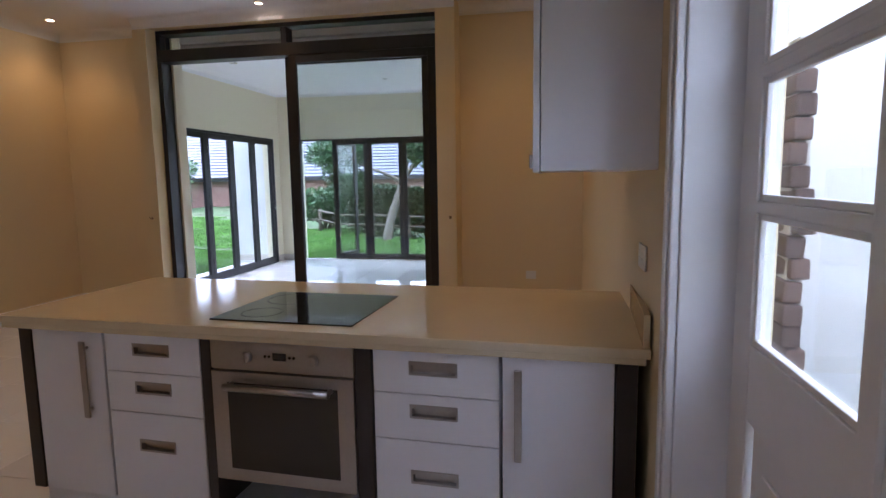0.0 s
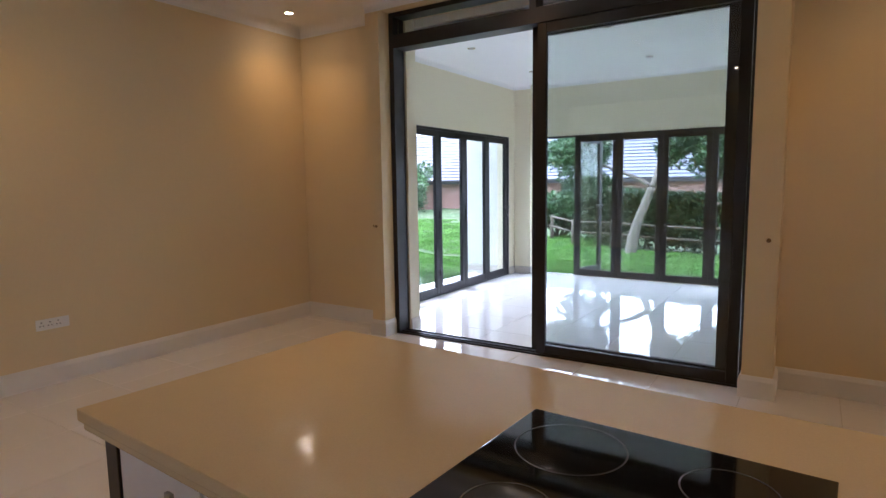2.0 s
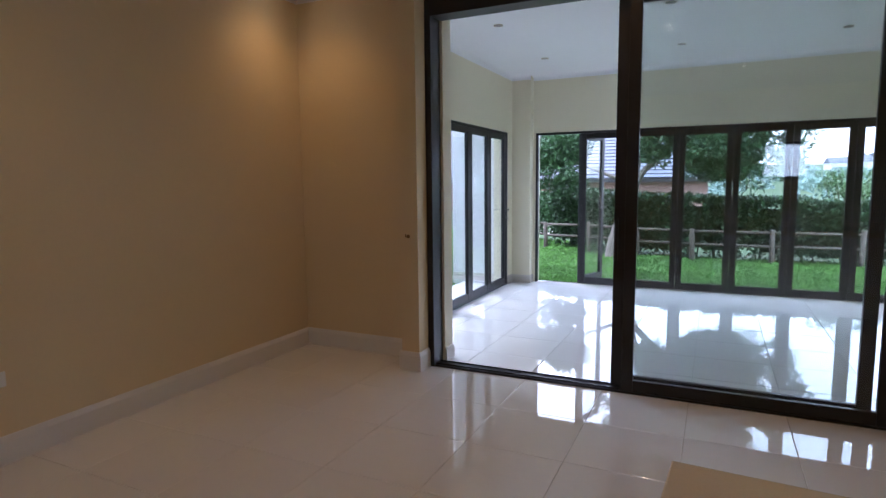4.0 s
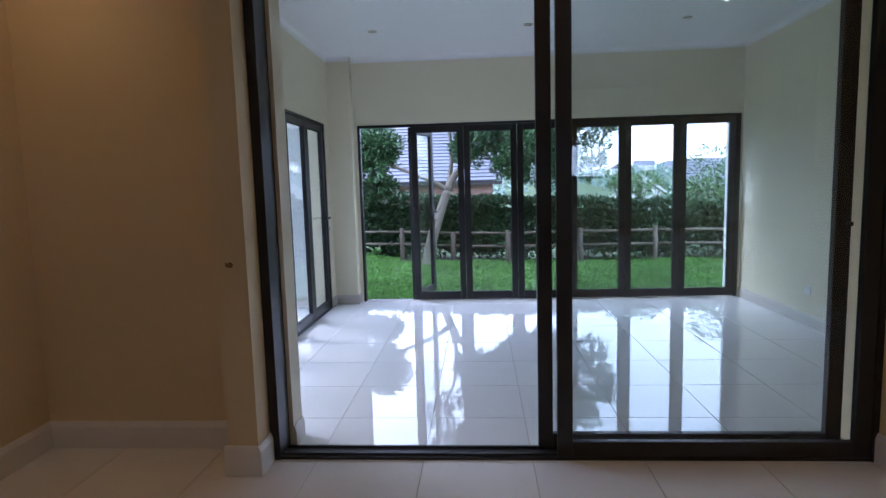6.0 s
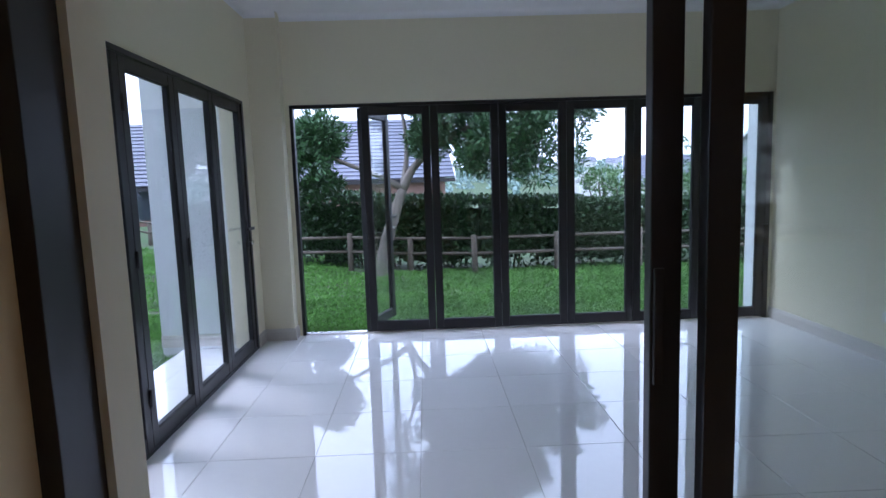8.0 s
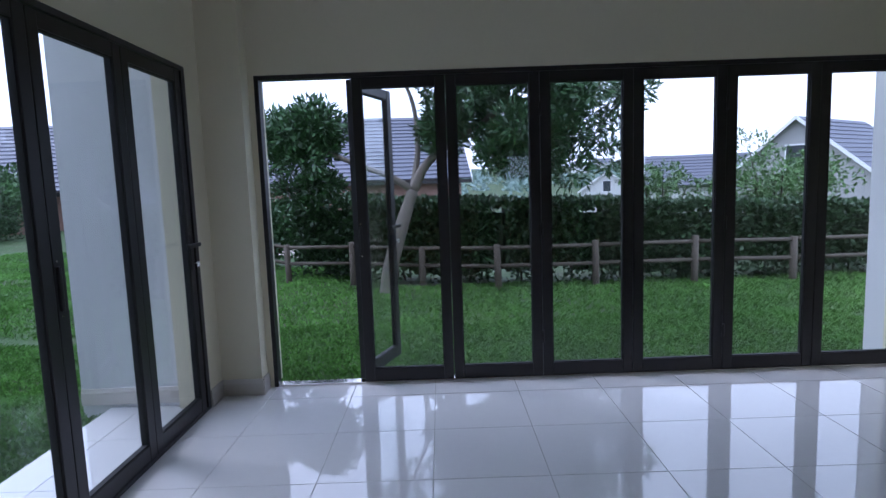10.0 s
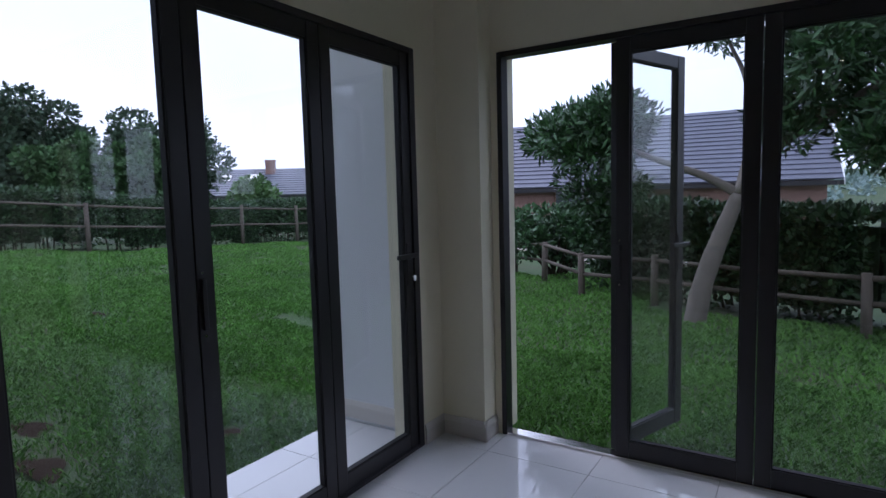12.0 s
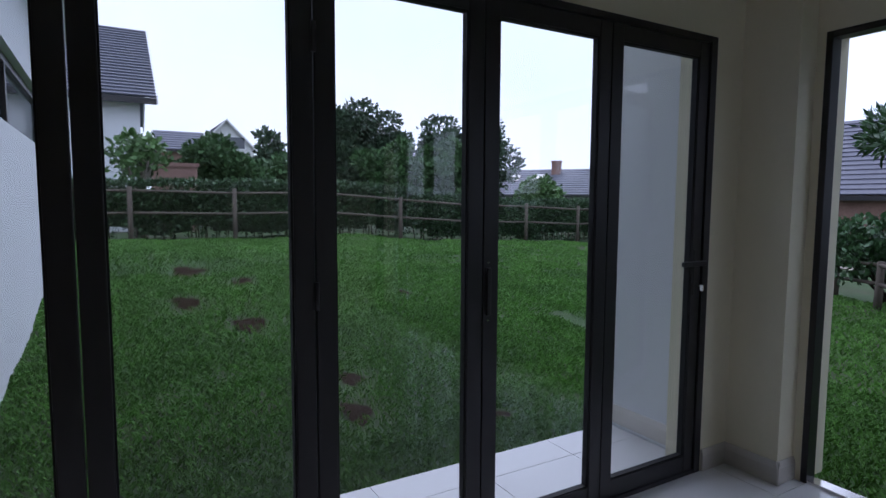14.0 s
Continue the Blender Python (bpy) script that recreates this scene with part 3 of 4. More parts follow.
for x in (1.184, 1.2, 1.28, 1.296):
    part("button", tube(bmesh.new(), (x, -0.03, 0.798), (x, -0.027, 0.798), 0.005, sides=10), M_DISPLAY, oven)

# ---- wall cabinet ----
wc = thing("wall_cabinet", "white wall cabinet with its end panel towards the doorway", "cabinet")
part("body", boxes((-0.462, XE, 2.53, 3.28, 1.43, 2.75), bevel=0.002), M_CAB, wc)
for y0, y1 in ((2.533, 2.903), (2.907, 3.277)):
    d = part("door", boxes((-0.485, -0.465, y0, y1, 1.427, 2.748), bevel=0.002), M_CAB, wc)
    part("handle", boxes((-0.497, -0.485, y0 + 0.03, y0 + 0.05, 1.44, 1.48), bevel=0.003), M_STEEL, d, "steel bar handle")


# ---- small fittings ----
def socket_plate(x, y, z, rz, wide, label):
    s = thing("wall_socket", label, "socket", (x, y, z), rz)
    part("plate", boxes((-wide / 2, wide / 2, -0.009, 0.0, -0.04, 0.04), bevel=0.003), M_PLASTIC, s)
    for k in range(max(1, int(wide / 0.06))):
        cx = -wide / 2 + 0.035 + k * 0.055
        for dx, dz in ((0, 0.016), (-0.011, -0.008), (0.011, -0.008)):
            part("outlet", tube(bmesh.new(), (cx + dx, -0.012, dz), (cx + dx, -0.008, dz), 0.004, sides=8), M_DISPLAY if wide > 0.15 else M_PLASTIC, s)
    return s


socket_plate(XW, 3.9, 0.45, 90, 0.22, "white double wall socket above the skirting")
socket_plate(-0.62, YB, 0.45, 0, 0.1, "cream wall socket above the skirting")
socket_plate(SX, 8.97, 0.33, -90, 0.1, "white wall socket in the sun room")
socket_plate(XE, 2.74, 1.15, -90, 0.13, "white socket plate above the worktop")


def wall_hook(x):
    h = thing("wall_hook", "small dark brass curtain hook on the door surround", "hook", (x, PF, 1.04))
    bm = bmesh.new()
    tube(bm, (0, 0, 0), (0, -0.006, 0), 0.014, 0.012, sides=14)
    part("rose", bm, M_BRASS, h)
    bm = bmesh.new()
    pts = [(0, -0.006, 0), (0, -0.03, -0.004), (0, -0.042, 0.006), (0, -0.04, 0.018)]
    for a, b in zip(pts[:-1], pts[1:]):
        tube(bm, a, b, 0.004, sides=8)
    part("hook_arm", bm, M_BRASS, h)


wall_hook(-4.56)
wall_hook(-1.37)


def downlight(x, y, z, lit):
    d = thing("downlight", "lit recessed ceiling downlight" if lit else "unlit recessed ceiling downlight", "downlight", (x, y, z), 0, "living room downlights" if lit else "sun room downlights")
    bm = bmesh.new()
    ri, ro, n = 0.034, 0.046, 28
    prof = [(ro, 0.0), (ro - 0.002, -0.006), (ri + 0.003, -0.007), (ri, -0.002), (ri, 0.0)]
    rings = [[bm.verts.new((r * math.cos(2 * math.pi * i / n), r * math.sin(2 * math.pi * i / n), zz)) for i in range(n)] for r, zz in prof]
    for a, b in zip(rings[:-1], rings[1:]):
        for i in range(n):
            bm.faces.new((a[i], a[(i + 1) % n], b[(i + 1) % n], b[i]))
    part("bezel", bm, M_CHROME, d, "chrome bezel")
    bm = bmesh.new()
    tube(bm, (0, 0, -0.001), (0, 0, -0.003), ri - 0.002, sides=24)
    part("bulb", bm, M_LAMP if lit else M_STEEL, d, "glowing lamp face" if lit else "dull lamp face")
    if lit:
        s = new("downlight_lamp", bpy.data.lights.new("downlight_lamp", "SPOT"))
        s.data.energy, s.data.color = LAMP_WATTS, LAMP_COLOUR
        s.data.spot_size, s.data.spot_blend, s.data.shadow_soft_size = radians(118), 1.0, 0.04
        s.matrix_world = pose(x, y, z - 0.012)


for x, y in ((-5.42, 5.98), (-3.12, 5.95), (-0.75, 5.70), (-5.05, 3.6), (-3.0, 3.6), (-1.0, 3.5), (-5.0, 1.2), (-2.2, 1.0)):
    downlight(x, y, HL, True)
for x in (-4.39, -2.88, -1.39):
    for y in (7.65, 9.27):
        downlight(x, y, HS, False)


# ---- ground and lawn ----
def smooth(a, b, v):
    v = min(1.0, max(0.0, (v - a) / (b - a)))
    return v * v * (3 - 2 * v)


def ground_z(x, y):
    z = -0.09
    rise = smooth(-6.2, -13.5, x) * (0.60 - 0.38 * smooth(9, 20, y))
    z += rise
    near = smooth(-30, -16, x) * smooth(60, 30, abs(y - 8)) * smooth(60, 30, abs(x + 6))
    z += 0.10 * noise.noise(Vector((x * 0.45, y * 0.45, 0))) * smooth(-5.9, -7.2, x) * near
    z += 0.045 * noise.noise(Vector((x * 1.7, y * 1.7, 3))) * (smooth(-5.9, -7.0, x) + smooth(10.9, 12.0, y)) * near
    z -= 2.6 * smooth(17, 60, y) * smooth(-14, -4, x)
    z += 13 * smooth(140, 420, y) + 3.0 * smooth(140, 500, y) * noise.noise(Vector((x * 0.006, y * 0.006, 1)))
    return z


def axis(c0, c1, step):
    v = list(np.arange(c0, c1 + 1e-6, step))
    s = step
    lo, hi = v[0], v[-1]
    left, right = [], []
    while hi < 2500:
        s *= 1.35
        hi += s
        lo -= s
        right.append(hi)
        left.append(lo)
    return left[::-1] + v + right


gx, gy = axis(-20, 6, 0.35), axis(0, 24, 0.35)
gv = [(x, y, ground_z(x, y)) for y in gy for x in gx]
nx = len(gx)
gf = [(j * nx + i, j * nx + i + 1, (j + 1) * nx + i + 1, (j + 1) * nx + i) for j in range(len(gy) - 1) for i in range(nx - 1)]
ground = mesh_of("ground", gv, gf, M_GRASSGROUND)
ground.data.polygons.foreach_set("use_smooth", [True] * len(gf))
tagged(ground, "green lawn with bare patches rising gently to a fence", "lawn", "", "structure")

PATCHES = [(-11.5, 8.4, 0.55), (-10.6, 8.9, 0.3), (-10.0, 8.2, 0.32), (-9.1, 8.65, 0.34), (-7.45, 9.1, 0.24), (-6.85, 8.9, 0.27), (-6.4, 9.75, 0.14), (-9.6, 10.6, 0.2)]
rng = np.random.default_rng(7)


def blades(name, regions, label):
    verts, faces = [], []
    for x0, x1, y0, y1, count, hgt in regions:
        xs, ys = rng.uniform(x0, x1, count), rng.uniform(y0, y1, count)
        for x, y in zip(xs, ys):
            if any((x - px) ** 2 + ((y - py) * 1.3) ** 2 < (pr * rng.uniform(0.3, 1.5)) ** 2 for px, py, pr in PATCHES):
                continue
            z = ground_z(x, y)
            a, h = rng.uniform(0, 6.283), hgt * rng.uniform(0.6, 1.4)
            w = 0.003 + 0.05 * hgt
            dx, dy = math.cos(a), math.sin(a)
            lean = h * rng.uniform(0.4, 1.3)
            k = len(verts)
            verts += [(x - dy * w, y + dx * w, z - 0.004), (x + dy * w, y - dx * w, z - 0.004), (x + dx * lean * 0.5 + dy * w * 0.7, y + dy * lean * 0.5 - dx * w * 0.7, z + h * 0.75), (x + dx * lean, y + dy * lean, z + h * 0.9)]
            faces += [(k, k + 1, k + 2), (k, k + 2, k + 3)]
    return tagged(mesh_of(name, verts, faces, M_BLADE), label, "grass", "", "stuff")


blades("grass", [(-8.6, -5.86, 6.6, 12.0, 56000, 0.036), (-11.5, -8.6, 6.3, 14.5, 60000, 0.042), (-16.0, -11.5, 5.8, 19.0, 62000, 0.05), (-11.5, -8.6, 14.5, 18.0, 12000, 0.05), (-5.9, 0.5, 10.66, 12.4, 44000, 0.035), (-9.0, 2.5, 12.2, 14.6, 36000, 0.045), (-9.5, -5.0, 14.6, 17.0, 16000, 0.045)], "short coarse green lawn grass")
for px, py, pr in PATCHES:
    bm = bmesh.new()
    n = 18
    c = bm.verts.new((px, py, ground_z(px, py) + 0.012))
    rim = []
    for i in range(n):
        a = 2 * math.pi * i / n
        r = pr * (0.6 + 0.55 * noise.noise(Vector((px + math.cos(a), py + math.sin(a), 5))))
        x, y = px + r * math.cos(a), py + r * 0.66 * math.sin(a)
        rim.append(bm.verts.new((x, y, ground_z(x, y) + 0.006)))
    for i in range(n):
        bm.faces.new((c, rim[i], rim[(i + 1) % n]))
    tagged(finish("bare_soil", bm, M_SOIL), "patch of bare reddish soil in the lawn", "soil", "", "stuff")


# ---- fences ----
def fence(name, line, spacing, height, label):
    f = thing(name, label, "fence")
    pts = []
    for (ax, ay), (bx, by) in zip(line[:-1], line[1:]):
        d = math.hypot(bx - ax, by - ay)
        n = max(1, round(d / spacing))
        pts += [(ax + (bx - ax) * i / n, ay + (by - ay) * i / n) for i in range(n)]
    pts.append(line[-1])
    tops = []
    for x, y in pts:
        z = ground_z(x, y)
        j = rng.uniform(-0.03, 0.03)
        bm = bmesh.new()
        tube(bm, (x, y, z - 0.2), (x + rng.uniform(-0.02, 0.02), y, z + height + j), 0.05, 0.045, sides=12)
        part("post", bm, M_POLE, f)
        tops.append((x, y, z))
    for h in (0.92, 0.52):
        for a, b in zip(tops[:-1], tops[1:]):
            bm = bmesh.new()
            tube(bm, (a[0], a[1], a[2] + height * h), (b[0], b[1], b[2] + height * h), 0.028, 0.025, sides=10)
            part("rail", bm, M_POLE, f)
    return f


fence("pole_fence", [(-15.77, 0.25), (-15.77, 7.85), (-15.77, 21.15)], 1.9, 1.06, "weathered round timber post and rail fence before a hedge")
fence("pole_fence", [(-11.5, 20.5), (-6.0, 15.3), (-2.85, 14.2), (6.4, 14.0)], 1.33, 0.62, "low weathered timber post and rail fence below a hedge")


# ---- planting ----
def leaf_mass(name, clumps, count, size, mat, parent=None, label="", category="", kind="", slim=0.3, up=0.3):
    """Single leaves scattered through ellipsoid clumps (x, y, z, rx, ry, rz), thickest near the skin."""
    vol = np.array([c[3] * c[4] + c[4] * c[5] + c[3] * c[5] for c in clumps])
    share = vol / vol.sum()
    verts, faces = [], []
    for c, s in zip(clumps, share):
        n = int(count * s)
        d = rng.normal(size=(n, 3))
        d /= np.linalg.norm(d, axis=1)[:, None]
        r = rng.uniform(0.35, 1.0, n) ** 0.5 * (1 + 0.18 * np.sin(d[:, 0] * 7 + c[0]) * np.cos(d[:, 1] * 6 + c[1] * 3))
        p = np.array(c[:3]) + d * r[:, None] * np.array(c[3:])
        out = d + rng.normal(scale=0.7, size=(n, 3))
        out[:, 2] += up
        out /= np.linalg.norm(out, axis=1)[:, None]
        side = np.cross(out, rng.normal(size=(n, 3)))
        side /= np.linalg.norm(side, axis=1)[:, None]
        ln = size * rng.uniform(0.6, 1.3, n)
        for q, o, sd, L in zip(p, out, side, ln):
            k = len(verts)
            w = L * slim
            m = q + o * L * 0.55
            verts += [tuple(q), tuple(m + sd * w), tuple(q + o * L), tuple(m - sd * w)]
            faces.append((k, k + 1, k + 2, k + 3))
    ob = mesh_of(name, verts, faces, mat)
    if parent:
        ob.parent = parent
    return tagged(ob, label, category, "", kind)


def limb(bm, pts, r0, r1, sides=10):
    """A tapered, smoothly bent stem through the points."""
    p = [Vector(v) for v in pts]
    p = [p[0] * 2 - p[1]] + p + [p[-1] * 2 - p[-2]]
    line = []
    for k in range(1, len(p) - 2):
        for s in range(5):
            t = s / 5
            line.append(0.5 * (2 * p[k] + (p[k + 1] - p[k - 1]) * t + (2 * p[k - 1] - 5 * p[k] + 4 * p[k + 1] - p[k + 2]) * t * t + (3 * p[k] - p[k - 1] - 3 * p[k + 1] + p[k + 2]) * t ** 3))
    line.append(p[-2])
    rings = []
    for k, c in enumerate(line):
        d = line[min(k + 1, len(line) - 1)] - line[max(k - 1, 0)]
        q = d.to_track_quat("Z", "Y")
        r = (r0 + (r1 - r0) * k / (len(line) - 1)) * (1 + 0.08 * noise.noise(c * 4))
        rings.append([bm.verts.new(c + q @ Vector((r * math.cos(2 * math.pi * i / sides), r * math.sin(2 * math.pi * i / sides), 0))) for i in range(sides)])
    for u, v in zip(rings[:-1], rings[1:]):
        for i in range(sides):
            bm.faces.new((u[i], u[(i + 1) % sides], v[(i + 1) % sides], v[i])).smooth = True
    bm.faces.new(rings[0][::-1])
    bm.faces.new(rings[-1])


def scattered(cx, cy, cz, rx, ry, rz, n, r):
    out = []
    for _ in range(n):
        d = rng.normal(size=3)
        d /= np.linalg.norm(d)
        k = rng.uniform(0.35, 1.0)
        s = r * rng.uniform(0.7, 1.3)
        out.append((cx + d[0] * rx * k, cy + d[1] * ry * k, cz + d[2] * rz * k, s, s, s * 0.8))
    return out


TX, TY = -4.40, 14.3
tree = thing("tree", "leaning garden tree with a pale trunk and dark narrow leaves", "tree")
tz = ground_z(TX, TY)
bm = bmesh.new()
limb(bm, [(TX, TY, tz - 0.1), (TX + 0.10, TY, 0.35), (TX + 0.26, TY + 0.02, 0.85), (TX + 0.42, TY + 0.05, 1.3)], 0.12, 0.075, 14)
limb(bm, [(TX + 0.42, TY + 0.05, 1.3), (TX + 0.62, TY + 0.1, 1.65), (TX + 1.0, TY + 0.1, 1.95), (TX + 1.7, TY, 2.35), (TX + 2.5, TY - 0.1, 2.6)], 0.075, 0.025)
limb(bm, [(TX + 0.42, TY + 0.05, 1.3), (TX + 0.1, TY, 1.5), (TX - 0.5, TY - 0.1, 1.75), (TX - 1.0, TY - 0.1, 2.0)], 0.055, 0.02)
limb(bm, [(TX + 0.42, TY + 0.05, 1.3), (TX + 0.5, TY + 0.3, 1.9), (TX + 0.45, TY + 0.4, 2.5), (TX + 0.25, TY + 0.4, 3.0)], 0.05, 0.018)
limb(bm, [(TX + 1.0, TY + 0.1, 1.95), (TX + 1.1, TY + 0.3, 2.5), (TX + 1.3, TY + 0.3, 3.1)], 0.04, 0.015)
limb(bm, [(TX + 1.7, TY, 2.35), (TX + 2.1, TY + 0.3, 2.9), (TX + 2.2, TY + 0.3, 3.3)], 0.03, 0.012)
part("trunk", bm, M_BARK, tree, "pale grey leaning trunk")
crown = scattered(TX + 2.0, TY, 2.55, 1.5, 1.1, 0.9, 70, 0.25) + scattered(TX + 2.1, TY - 0.2, 1.78, 1.1, 0.7, 0.35, 30, 0.24) + scattered(TX + 0.9, TY + 0.4, 3.2, 0.9, 0.8, 0.5, 16, 0.27) + scattered(TX - 1.15, TY - 0.1, 2.05, 0.75, 0.6, 0.4, 32, 0.25) + scattered(TX + 1.5, TY, 3.5, 1.4, 1.0, 0.6, 26, 0.3) + scattered(TX - 1.1, TY + 0.3, 1.45, 0.6, 0.4, 0.25, 12, 0.2) + scattered(TX + 0.75, TY - 0.1, 2.15, 0.35, 0.3, 0.4, 8, 0.2)
leaf_mass("crown", crown, 56000, 0.115, M_LEAF, tree, "whorls of narrow dark green leaves", slim=0.14)


def hedge(name, line, depth, z_of, top_of, count, size, mat, label):
    """A clipped hedge along a line, leaves on its skin over dark twigs."""
    h = thing(name, label, "hedge")
    verts, faces = [], []
    bm = bmesh.new()
    total = sum(math.hypot(b[0] - a[0], b[1] - a[1]) for a, b in zip(line[:-1], line[1:]))
    for a, b in zip(line[:-1], line[1:]):
        d = math.hypot(b[0] - a[0], b[1] - a[1])
        ux, uy = (b[0] - a[0]) / d, (b[1] - a[1]) / d
        n = int(count * d / total)
        for _ in range(n):
            s = rng.uniform(0, d)
            face = rng.uniform()
            v = rng.uniform(0, 1) ** 0.8
            bx, by = a[0] + ux * s, a[1] + uy * s
            z0, z1 = z_of(bx, by), top_of(bx, by)
            bulge = 0.12 * noise.noise(Vector((bx * 1.3, by * 1.3, v * 3)))
            if face < 0.72:
                off, z = -depth / 2 + bulge + rng.uniform(0, 0.22), z0 + (z1 - z0) * v
                if v < 0.35 and rng.uniform() < 0.6 - v * 1.4:
                    continue
                o = np.array((uy * 1.0, -ux * 1.0, 0.35)) + rng.normal(scale=0.7, size=3)
                sgn = -1
                px, py = bx + uy * -off, by - ux * -off
            else:
                off, z = rng.uniform(-depth / 2, depth / 2), z1 + bulge * 0.6 - rng.uniform(0, 0.12)
                o = np.array((0, 0, 1.0)) + rng.normal(scale=0.6, size=3)
                px, py = bx + uy * -off, by - ux * -off
            o /= np.linalg.norm(o)
            sd = np.cross(o, rng.normal(size=3))
            sd /= np.linalg.norm(sd)
            L = size * rng.uniform(0.6, 1.3)
            q = np.array((px, py, z))
            m = q + o * L * 0.5
            k = len(verts)
            verts += [tuple(q), tuple(m + sd * L * 0.3), tuple(q + o * L), tuple(m - sd * L * 0.3)]
            faces.append((k, k + 1, k + 2, k + 3))
        for _ in range(int(d / 0.16)):
            s = rng.uniform(0, d)
            off = rng.uniform(-depth * 0.3, depth * 0.3)
            bx, by = a[0] + ux * s - uy * off, a[1] + uy * s + ux * off
            z0, z1 = z_of(bx, by), top_of(bx, by)
            tube(bm, (bx, by, z0 - 0.05), (bx + rng.uniform(-0.2, 0.2), by + rng.uniform(-0.1, 0.1), z0 + (z1 - z0) * 0.8), 0.018, 0.008, 5, caps=False)
        # solid core blocks, coloured dark for the shade deep in the hedge
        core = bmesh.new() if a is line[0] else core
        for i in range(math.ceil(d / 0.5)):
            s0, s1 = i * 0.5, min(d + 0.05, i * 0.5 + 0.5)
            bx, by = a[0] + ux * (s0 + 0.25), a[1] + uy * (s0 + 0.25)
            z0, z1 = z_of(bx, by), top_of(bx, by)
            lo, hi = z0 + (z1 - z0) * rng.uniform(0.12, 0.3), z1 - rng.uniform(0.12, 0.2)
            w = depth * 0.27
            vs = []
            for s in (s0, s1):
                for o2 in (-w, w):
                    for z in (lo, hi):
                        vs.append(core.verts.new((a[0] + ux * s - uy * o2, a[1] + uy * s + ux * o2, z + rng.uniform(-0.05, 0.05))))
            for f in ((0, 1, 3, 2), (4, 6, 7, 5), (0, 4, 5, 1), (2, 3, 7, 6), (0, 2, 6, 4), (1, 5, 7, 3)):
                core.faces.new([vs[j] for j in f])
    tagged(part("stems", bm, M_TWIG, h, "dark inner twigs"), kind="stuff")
    part("inner_growth", core, M_HEDGESHADE, h, "dark core standing in for the shade inside the hedge")
    lv = mesh_of("foliage", verts, faces, mat)
    lv.parent = h
    return h


hedge("hedge", [(-5.9, 16.1), (-2.7, 14.85), (7.0, 14.8)], 0.9, lambda x, y: -0.15, lambda x, y: 1.09 - 0.04 * (x + 2.5), 44000, 0.085, M_HEDGE, "clipped dark green garden hedge behind the fence")
hedge("hedge", [(-16.8, -2.0), (-16.8, 24.0)], 1.1, lambda x, y: ground_z(x, y) - 0.05, lambda x, y: ground_z(x, y) + 1.24, 42000, 0.085, M_HEDGE, "long clipped hedge behind the upper fence")


def shrub(name, clumps, count, size, mat, label, slim=0.3):
    s = thing(name, label, "shrub")
    bm = bmesh.new()
    cx, cy = clumps[0][0], clumps[0][1]
    base = ground_z(cx, cy)
    for c in clumps[:14]:
        tube(bm, (cx + rng.uniform(-0.1, 0.1), cy, base - 0.05), c[:3], 0.03, 0.01, 6, caps=False)
    part("stems", bm, M_TWIG, s)
    leaf_mass("foliage", clumps, count, size, mat, s, slim=slim)
    return s


shrub("shrub", scattered(-6.9, 16.9, 0.6, 1.0, 0.6, 0.65, 26, 0.3), 6500, 0.09, M_LEAF, "dark leafy shrub beside the fence end")
shrub("shrub", scattered(1.9, 15.9, 1.05, 1.3, 0.7, 0.85, 26, 0.34), 6000, 0.085, M_BUSH, "light green feathery shrub rising over the hedge", 0.2)
shrub("shrub", scattered(-0.1, 15.9, 1.25, 0.7, 0.4, 0.28, 9, 0.24), 1400, 0.08, M_BUSH, "light green shoots above the hedge", 0.2)
for x, y, r in ((-8.6, 20.6, 0.5), (-9.6, 21.5, 0.45), (-7.5, 19.8, 0.4), (-10.6, 22.0, 0.5)):
    shrub("shrub", scattered(x, y, ground_z(x, y) + r * 0.7, r, r, r * 0.6, 8, r * 0.5), 900, 0.09, M_BUSH, "low garden shrub beside the driveway")


def garden_tree(x, y, z0, h, rx, mat, label, count=3200, size=0.22, crown_base=0.3):
    t = thing("tree", label, "tree")
    bm = bmesh.new()
    limb(bm, [(x, y, z0 - 0.3), (x + 0.1, y, z0 + h * 0.3), (x, y + 0.1, z0 + h * 0.7)], 0.16, 0.06, 8)
    for _ in range(5):
        a = rng.uniform(0, 6.28)
        limb(bm, [(x + 0.05, y, z0 + h * 0.35), (x + rx * 0.6 * math.cos(a), y + rx * 0.6 * math.sin(a), z0 + h * rng.uniform(0.5, 0.75))], 0.06, 0.02, 6)
    part("trunk", bm, M_BARK, t)
    cz = z0 + h * (1 + crown_base) / 2
    leaf_mass("crown", scattered(x, y, cz, rx, rx, h * (1 - crown_base) / 2 * 0.85, 30, rx * 0.36), count, size, mat, t)
    return t


M_FARDARK = material("far_dark_leaf", (0.045, 0.085, 0.04), 0.6, stain=0.3, stain_scale=0.5, random_value=0.4, island=True)
for x, y, h, rx, mat, n in ((-24.0, 15.7, 4.45, 1.9, M_FARDARK, 9500), (-21.5, 15.9, 3.1, 1.15, M_FARLEAF, 8000), (-22.5, 19.4, 4.1, 1.9, M_FARDARK, 9000), (-21.0, 18.0, 3.0, 0.95, M_FARLEAF, 6000), (-22.0, 10.3, 2.6, 1.5, M_FARLEAF, 8000), (-22.0, 12.1, 2.4, 1.1, M_FARLEAF, 2600), (-19.0, 20.6, 1.7, 0.8, M_BUSH, 1500), (-23.5, 12.3, 3.4, 0.55, M_FARDARK, 1500), (-18.0, 24.5, 2.0, 1.3, M_FARLEAF, 3000)):
    garden_tree(x, y, 0.5, h, rx, mat, "rounded green garden tree beyond the hedge", int(n * 1.9), 0.175, 0.15)
